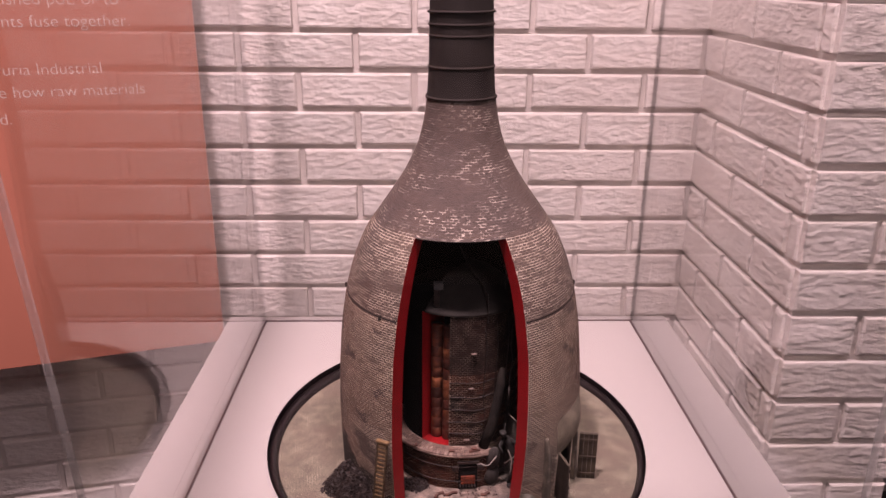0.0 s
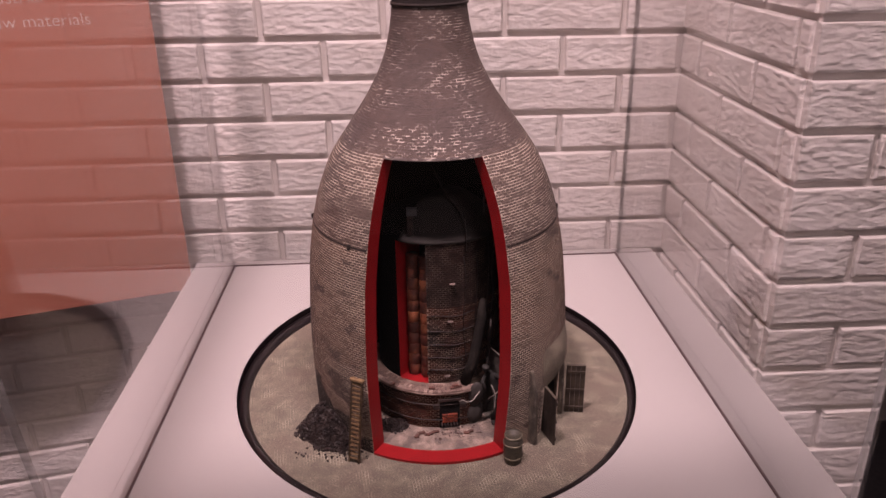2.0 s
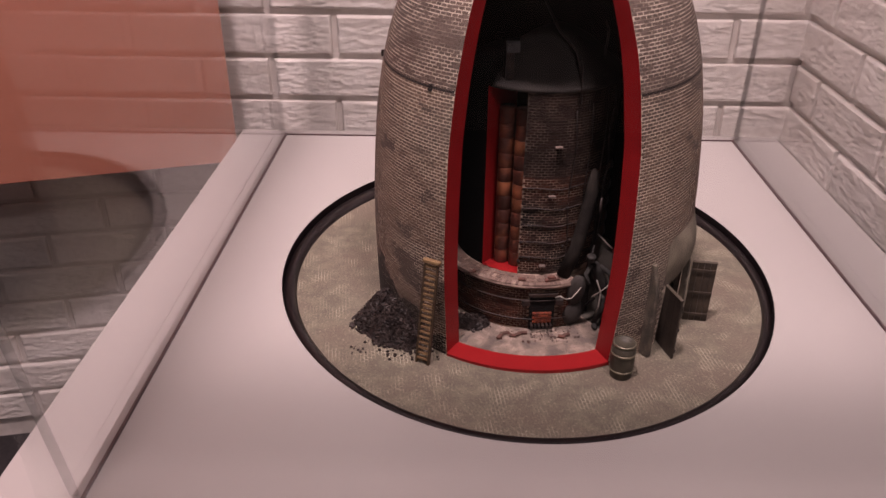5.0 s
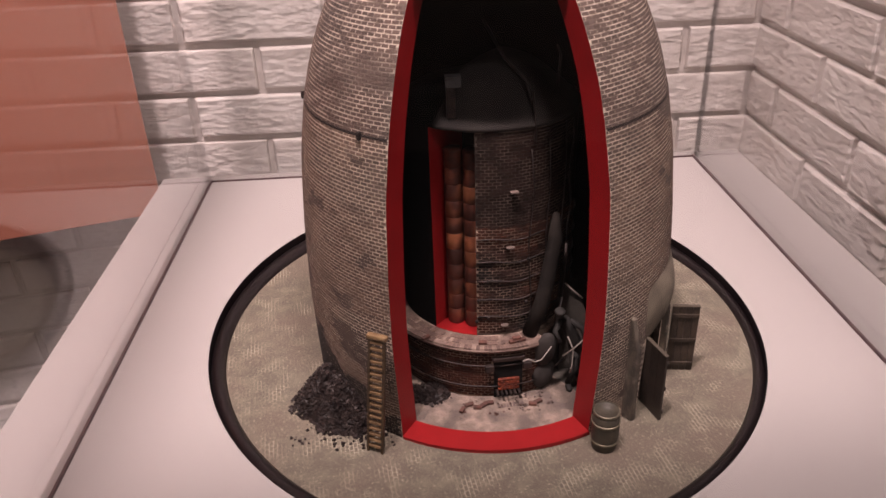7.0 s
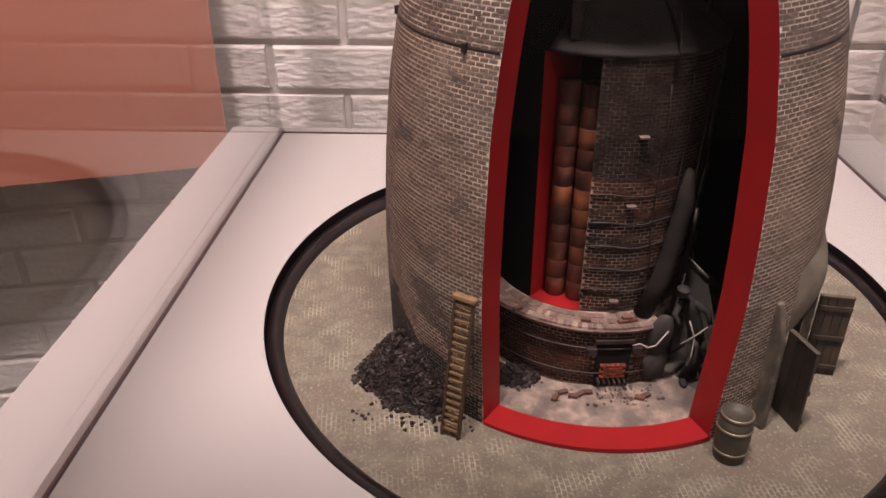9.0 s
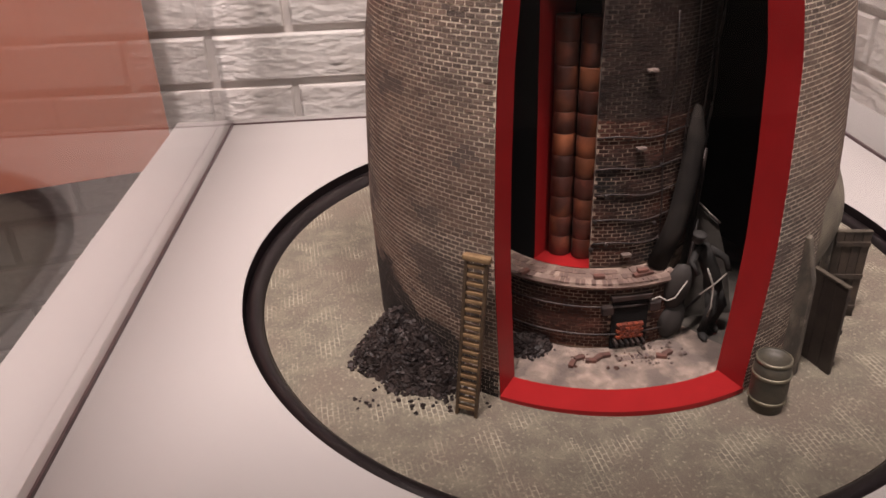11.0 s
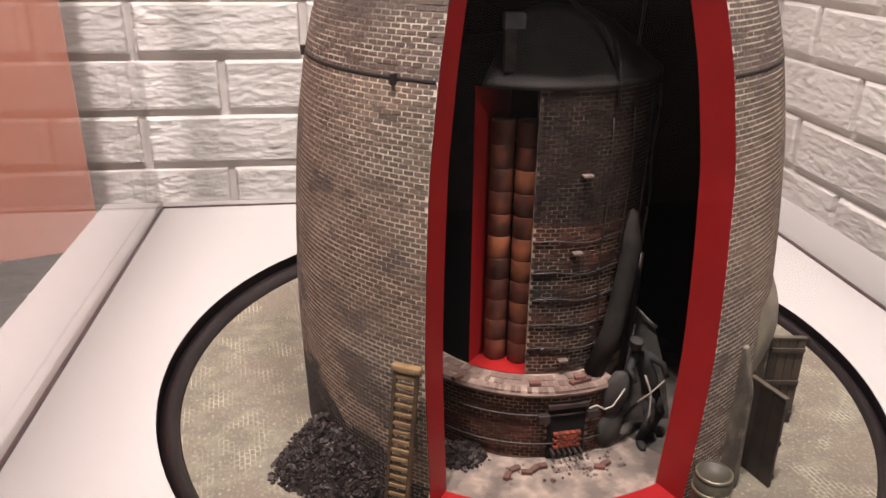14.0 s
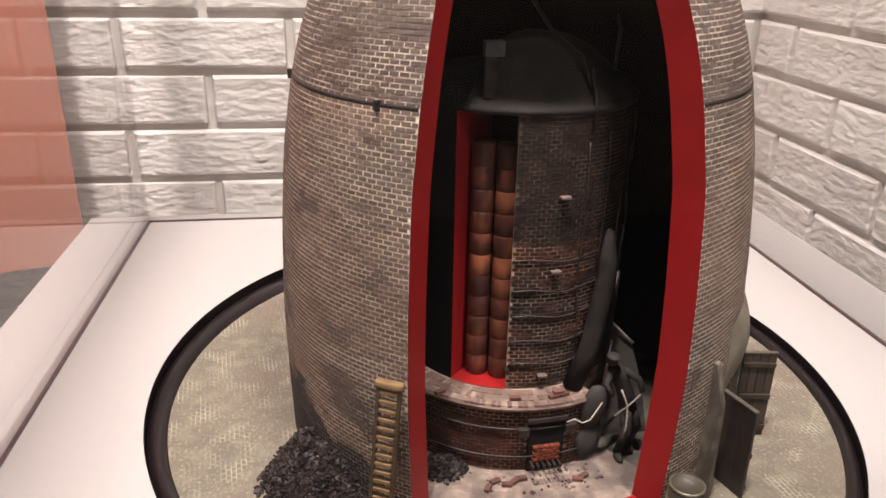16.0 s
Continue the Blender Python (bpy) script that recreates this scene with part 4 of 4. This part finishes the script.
def heap(name, cx, cy, rx, ry, h, count, seed, label, zbase, size, solid=True):
    rnd = random.Random(seed)
    vs, fs = [], []
    cube = [(-1, -1, -1), (1, -1, -1), (1, 1, -1), (-1, 1, -1), (-1, -1, 1), (1, -1, 1), (1, 1, 1), (-1, 1, 1)]
    quads = [(0, 3, 2, 1), (4, 5, 6, 7), (0, 1, 5, 4), (1, 2, 6, 5), (2, 3, 7, 6), (3, 0, 4, 7)]
    done = 0
    while done < count:
        a, q = rnd.uniform(0, 2 * math.pi), math.sqrt(rnd.random()) * 1.16
        wob = 1 + 0.10 * math.sin(3 * a + seed) + 0.07 * math.sin(7 * a + 2 * seed)
        x, y = cx + rx * q * wob * math.cos(a), cy + ry * q * wob * math.sin(a)
        if math.hypot(x - BX, y - BY) < oven_r(0.02) + 0.002 and name.startswith("coal"):
            continue
        top = h * max(0.0, 1 - q * q) ** 0.8 * (0.85 + 0.3 * noise.noise(Vector((x * 55, y * 55, seed))))
        if q > 1 and rnd.random() < 0.88:
            continue
        z = zbase + top * (0.72 + 0.36 * rnd.random()) + size * 0.4
        s = size * rnd.choice((0.5, 0.7, 0.9, 1.1, 1.6))
        m = Matrix.Translation((x, y, z)) @ Euler([rnd.uniform(0, 6) for _ in range(3)]).to_matrix().to_4x4()
        b = len(vs)
        for c in cube:
            vs.append(m @ Vector([c[i] * s * rnd.uniform(0.45, 1.0) for i in range(3)]))
        fs += [tuple(b + i for i in f) for f in quads]
        done += 1
    bm = bmesh.new()
    n, rr = 24, 6
    core = []
    for k in range(rr + 1):
        q = k / rr
        for i in range(n):
            a = 2 * math.pi * i / n
            x, y = cx + rx * q * math.cos(a), cy + ry * q * math.sin(a)
            core.append((x, y, zbase + 0.60 * h * max(0.0, 1 - q * q) ** 0.8))
    b = len(vs)
    vs += core if solid else []
    for k in range(rr if solid else 0):
        for i in range(n):
            j = (i + 1) % n
            fs.append((b + k * n + i, b + (k + 1) * n + i, b + (k + 1) * n + j, b + k * n + j))
    bm.free()
    me = bpy.data.meshes.new(name)
    me.from_pydata([tuple(v) for v in vs], [], fs)
    me.materials.append(M_COAL)
    return tagged(new(name, me), label, "coal", kind="stuff")


heap("coal_heap", -0.021, 0.924, 0.038, 0.045, 0.040, 7500, 11, "heap of dull black coal beside the oven wall", Z_DISC, 0.00125)
for pts, r in (([(0.172, 0.944, -0.008), (0.171, 0.943, 0.06), (0.176, 0.950, 0.12)], 0.0016), ([(0.152, 0.930, 0.0), (0.166, 0.929, 0.045), (0.171, 0.936, 0.075)], 0.0012),
               ([(0.150, 0.922, 0.018), (0.163, 0.920, 0.012), (0.176, 0.926, 0.020)], 0.0011)):
    tagged(mesh_object("iron_rod", tube(pts, r, 7), M_IRON, smooth=True), "thin black iron rod leaning beside the kiln", "rod", "leaning iron rods")
heap("rubble", 0.108, 0.893, 0.034, 0.010, 0.0012, 26, 15, "scattered grey-brown rubble on the kiln floor", -0.0072, 0.0011, False).data.materials[0] = M_LOOSE
heap("rubble", 0.140, 0.900, 0.020, 0.016, 0.0016, 45, 16, "scattered pale rubble on the kiln floor", -0.0072, 0.0010, False).data.materials[0] = M_PALEBRICK
heap("coal_crumbs", -0.012, 0.880, 0.046, 0.024, 0.0006, 90, 17, "scattered coal crumbs on the paving", Z_DISC - 0.0004, 0.0010, False)
heap("ash_heap", 0.052, 0.918, 0.020, 0.014, 0.007, 420, 12, "low heap of black clinker on the kiln floor", -0.007, 0.0013)

# grey figure and clutter beside the kiln


def blob(bm, at, size, turn=(0, 0, 0)):
    m = Matrix.Translation(at) @ Euler([radians(a) for a in turn]).to_matrix().to_4x4() @ Matrix.Diagonal((*size, 1))
    bmesh.ops.create_icosphere(bm, subdivisions=2, radius=1.0, matrix=m)


bm = bmesh.new()


def limb(points, r0, r1):
    t = tube(points, 1.0, 8)
    n = len(points)
    for i, v in enumerate(t.verts):
        c = Vector(points[i // 8])
        v.co = c + (v.co - c) * (r0 + (r1 - r0) * (i // 8) / (n - 1))
    me = bpy.data.meshes.new("limb")
    t.to_mesh(me)
    t.free()
    bm.from_mesh(me)
    bpy.data.meshes.remove(me)


limb([(0.181, 0.922, 0.031), (0.180, 0.915, 0.014), (0.176, 0.917, -0.004)], 0.0050, 0.0030)
limb([(0.184, 0.923, 0.031), (0.189, 0.920, 0.016), (0.187, 0.927, -0.004)], 0.0048, 0.0030)
limb([(0.183, 0.923, 0.027), (0.180, 0.922, 0.040), (0.175, 0.922, 0.052), (0.170, 0.921, 0.062)], 0.0064, 0.0054)
limb([(0.176, 0.921, 0.060), (0.186, 0.918, 0.054), (0.188, 0.914, 0.046)], 0.0030, 0.0018)
limb([(0.168, 0.920, 0.062), (0.162, 0.915, 0.054), (0.166, 0.911, 0.046)], 0.0028, 0.0018)
blob(bm, (0.166, 0.918, 0.0705), (0.0042, 0.0046, 0.0052))
blob(bm, (0.166, 0.9165, 0.0735), (0.0048, 0.0060, 0.0018))
blob(bm, (0.176, 0.913, -0.005), (0.0030, 0.0060, 0.0026))
blob(bm, (0.187, 0.923, -0.005), (0.0030, 0.0060, 0.0026))
tagged(mesh_object("figurine", bm, M_FIGURE, smooth=True), "plain dark grey model figurine stooping beside the kiln", "figurine")
for pts, r in (([(0.173, 0.9135, 0.049), (0.178, 0.9125, 0.036), (0.177, 0.9085, 0.022), (0.175, 0.9085, 0.014)], 0.0008),
               ([(0.169, 0.9120, 0.030), (0.178, 0.9120, 0.037), (0.186, 0.9125, 0.045)], 0.0006),
               ([(0.132, 0.8990, 0.037), (0.137, 0.8995, 0.0385), (0.143, 0.9010, 0.034), (0.149, 0.9030, 0.0345), (0.158, 0.9080, 0.044)], 0.0006)):
    tagged(mesh_object("rope", tube(pts, r, 6), M_PALEROPE, smooth=True), "pale rope hanging in front of the kiln clutter", "rope", "pale ropes")
pipe = tube([(0.1415, 0.9235, 0.0478), (0.1515, 0.9245, 0.077), (0.1590, 0.9300, 0.112), (0.1635, 0.9370, 0.132), (0.1630, 0.9460, 0.147), (0.1560, 0.9560, 0.154), (0.1440, 0.9660, 0.156)], 0.0066, 14)
tagged(mesh_object("flue_pipe", pipe, M_FLUE, smooth=True), "dusty grey-brown flue pipe leaning on the kiln", "pipe")
bm = bmesh.new()
blob(bm, (0.1540, 0.9135, 0.037), (0.0090, 0.0046, 0.0185), (6, 5, 0))
blob(bm, (0.1530, 0.9190, 0.008), (0.0115, 0.0080, 0.0160), (0, 6, 20))
for v in bm.verts:
    v.co += Vector((1, 1, 1)) * 0.0016 * noise.noise(v.co * 160)
    v.co.z = max(v.co.z, -0.0066)
tagged(mesh_object("sack", bm, M_LEATHER, smooth=True), "smooth dark grey sack standing beside the firemouth", "sack")
# ragged board leaning behind the figurine
outline = ((0.166, -0.008), (0.208, -0.008), (0.2035, 0.018), (0.199, 0.040), (0.1925, 0.063), (0.185, 0.070), (0.1765, 0.079), (0.171, 0.083), (0.168, 0.070), (0.1655, 0.040))
bm = bmesh.new()
front = [bm.verts.new((x + 0.0012 * noise.noise(Vector((x * 300, z * 300, 0))), 0.944 + 0.10 * z, z)) for x, z in outline]
face = bm.faces.new(front)
for v in bmesh.ops.extrude_face_region(bm, geom=[face])["geom"]:
    if isinstance(v, bmesh.types.BMVert):
        v.co.y += 0.0018
bmesh.ops.recalc_face_normals(bm, faces=bm.faces)
tagged(mesh_object("leaning_board", bm, M_SLAB), "grey ragged board leaning behind the figurine", "board")
part_edge = tube([(0.1765, 0.9495, 0.0805), (0.185, 0.9490, 0.0715), (0.1925, 0.9485, 0.0645)], 0.0008, 6)
tagged(mesh_object("iron_rod", part_edge, M_PALEROPE, smooth=True), "thin pale rod lying along the grey board", "rod", "leaning iron rods")

# ---- pieces: oven bricks nearest to the opening ----
pm = bmesh.new()
box(pm, -0.5, 0.5, -0.5, 0.5, -0.5, 0.5)
for v in pm.verts:
    if v.co.y < 0:
        v.co.x *= 0.96
        v.co.z *= 0.94
me_piece = bpy.data.meshes.new("brick")
pm.to_mesh(me_piece)
pm.free()
me_piece.materials.append(M_PIECE)
for a, z, r, half, p in PLACES[:300]:
    ob = new("brick", me_piece)
    ob.parent = oven
    ob.matrix_local = Matrix.Translation(polar(oven_r(z) + p / 2 - 0.0003, a, z)) @ pose(0, 0, 0, 0, 0, a) @ Matrix.Diagonal((2 * r * radians(half), p + 0.0006, 0.0023, 1))

# ---- pieces: wall bricks ----
VARIANTS = []
rnd = random.Random(21)


def wall_brick_mesh(length):
    bm = bmesh.new()
    box(bm, -length / 2 + JOINT / 2, length / 2 - JOINT / 2, -0.009, 0.006, -COURSE / 2 + JOINT / 2, COURSE / 2 - JOINT / 2)
    front = [e for e in bm.edges if all(v.co.y < 0 for v in e.verts)]
    bmesh.ops.bevel(bm, geom=front, offset=0.0035, segments=2, affect="EDGES", profile=0.5)
    for v in bm.verts:
        if v.co.y < 0:
            v.co += Vector((rnd.uniform(-1, 1) * 0.0006, rnd.uniform(-1, 1) * 0.001, rnd.uniform(-1, 1) * 0.0008))
    me = bpy.data.meshes.new("brick")
    bm.to_mesh(me)
    bm.free()
    me.materials.append(M_WALLBRICK)
    return me


FULL = [wall_brick_mesh(LENGTH) for _ in range(5)]
CUT = {}


def lay(wall, m, x0, x1, zlo, zhi, zoff, xoff):
    """Courses of running bond from x0 to x1 on a wall whose face is y=0 in m; cut bricks close the ends."""
    k0 = math.floor((zlo - zoff) / COURSE)
    k1 = math.ceil((zhi - zoff) / COURSE)
    for k in range(k0, k1):
        z = zoff + (k + 0.5) * COURSE
        if z - COURSE / 2 < Z_FLOOR:
            continue
        x = xoff + (k % 2) * LENGTH / 2
        x += math.floor((x0 - x) / LENGTH) * LENGTH
        while x < x1:
            a, b = max(x, x0), min(x + LENGTH, x1)
            if b - a > 0.03:
                if b - a > LENGTH - 1e-4:
                    me = FULL[rnd.randrange(5)]
                else:
                    key = round(b - a, 3)
                    me = CUT.setdefault(key, wall_brick_mesh(key))
                ob = new("brick", me)
                ob.parent = wall
                ob.matrix_world = m @ Matrix.Translation(((a + b) / 2, 0, z))
            x += LENGTH


ZOFF = 0.0015
lay(wall_back, pose(0, BACK_Y, 0), LEFT_EDGE, RIGHT_X, -0.16, 0.72, ZOFF, 0.383)
lay(wall_right, pose(RIGHT_X, 0, 0, 0, 0, -90), -BACK_Y, -PIER_Y, -0.38, 0.72, ZOFF, -BACK_Y + 0.1)
lay(wall_pier, pose(0, PIER_Y, 0), RIGHT_X - 0.009, 0.828, -0.46, 0.65, ZOFF, RIGHT_X - 0.009)
lay(wall_left, LEFT_M, -1.15, 0.0, Z_FLOOR, 0.65, ZOFF + 0.02, -0.05)
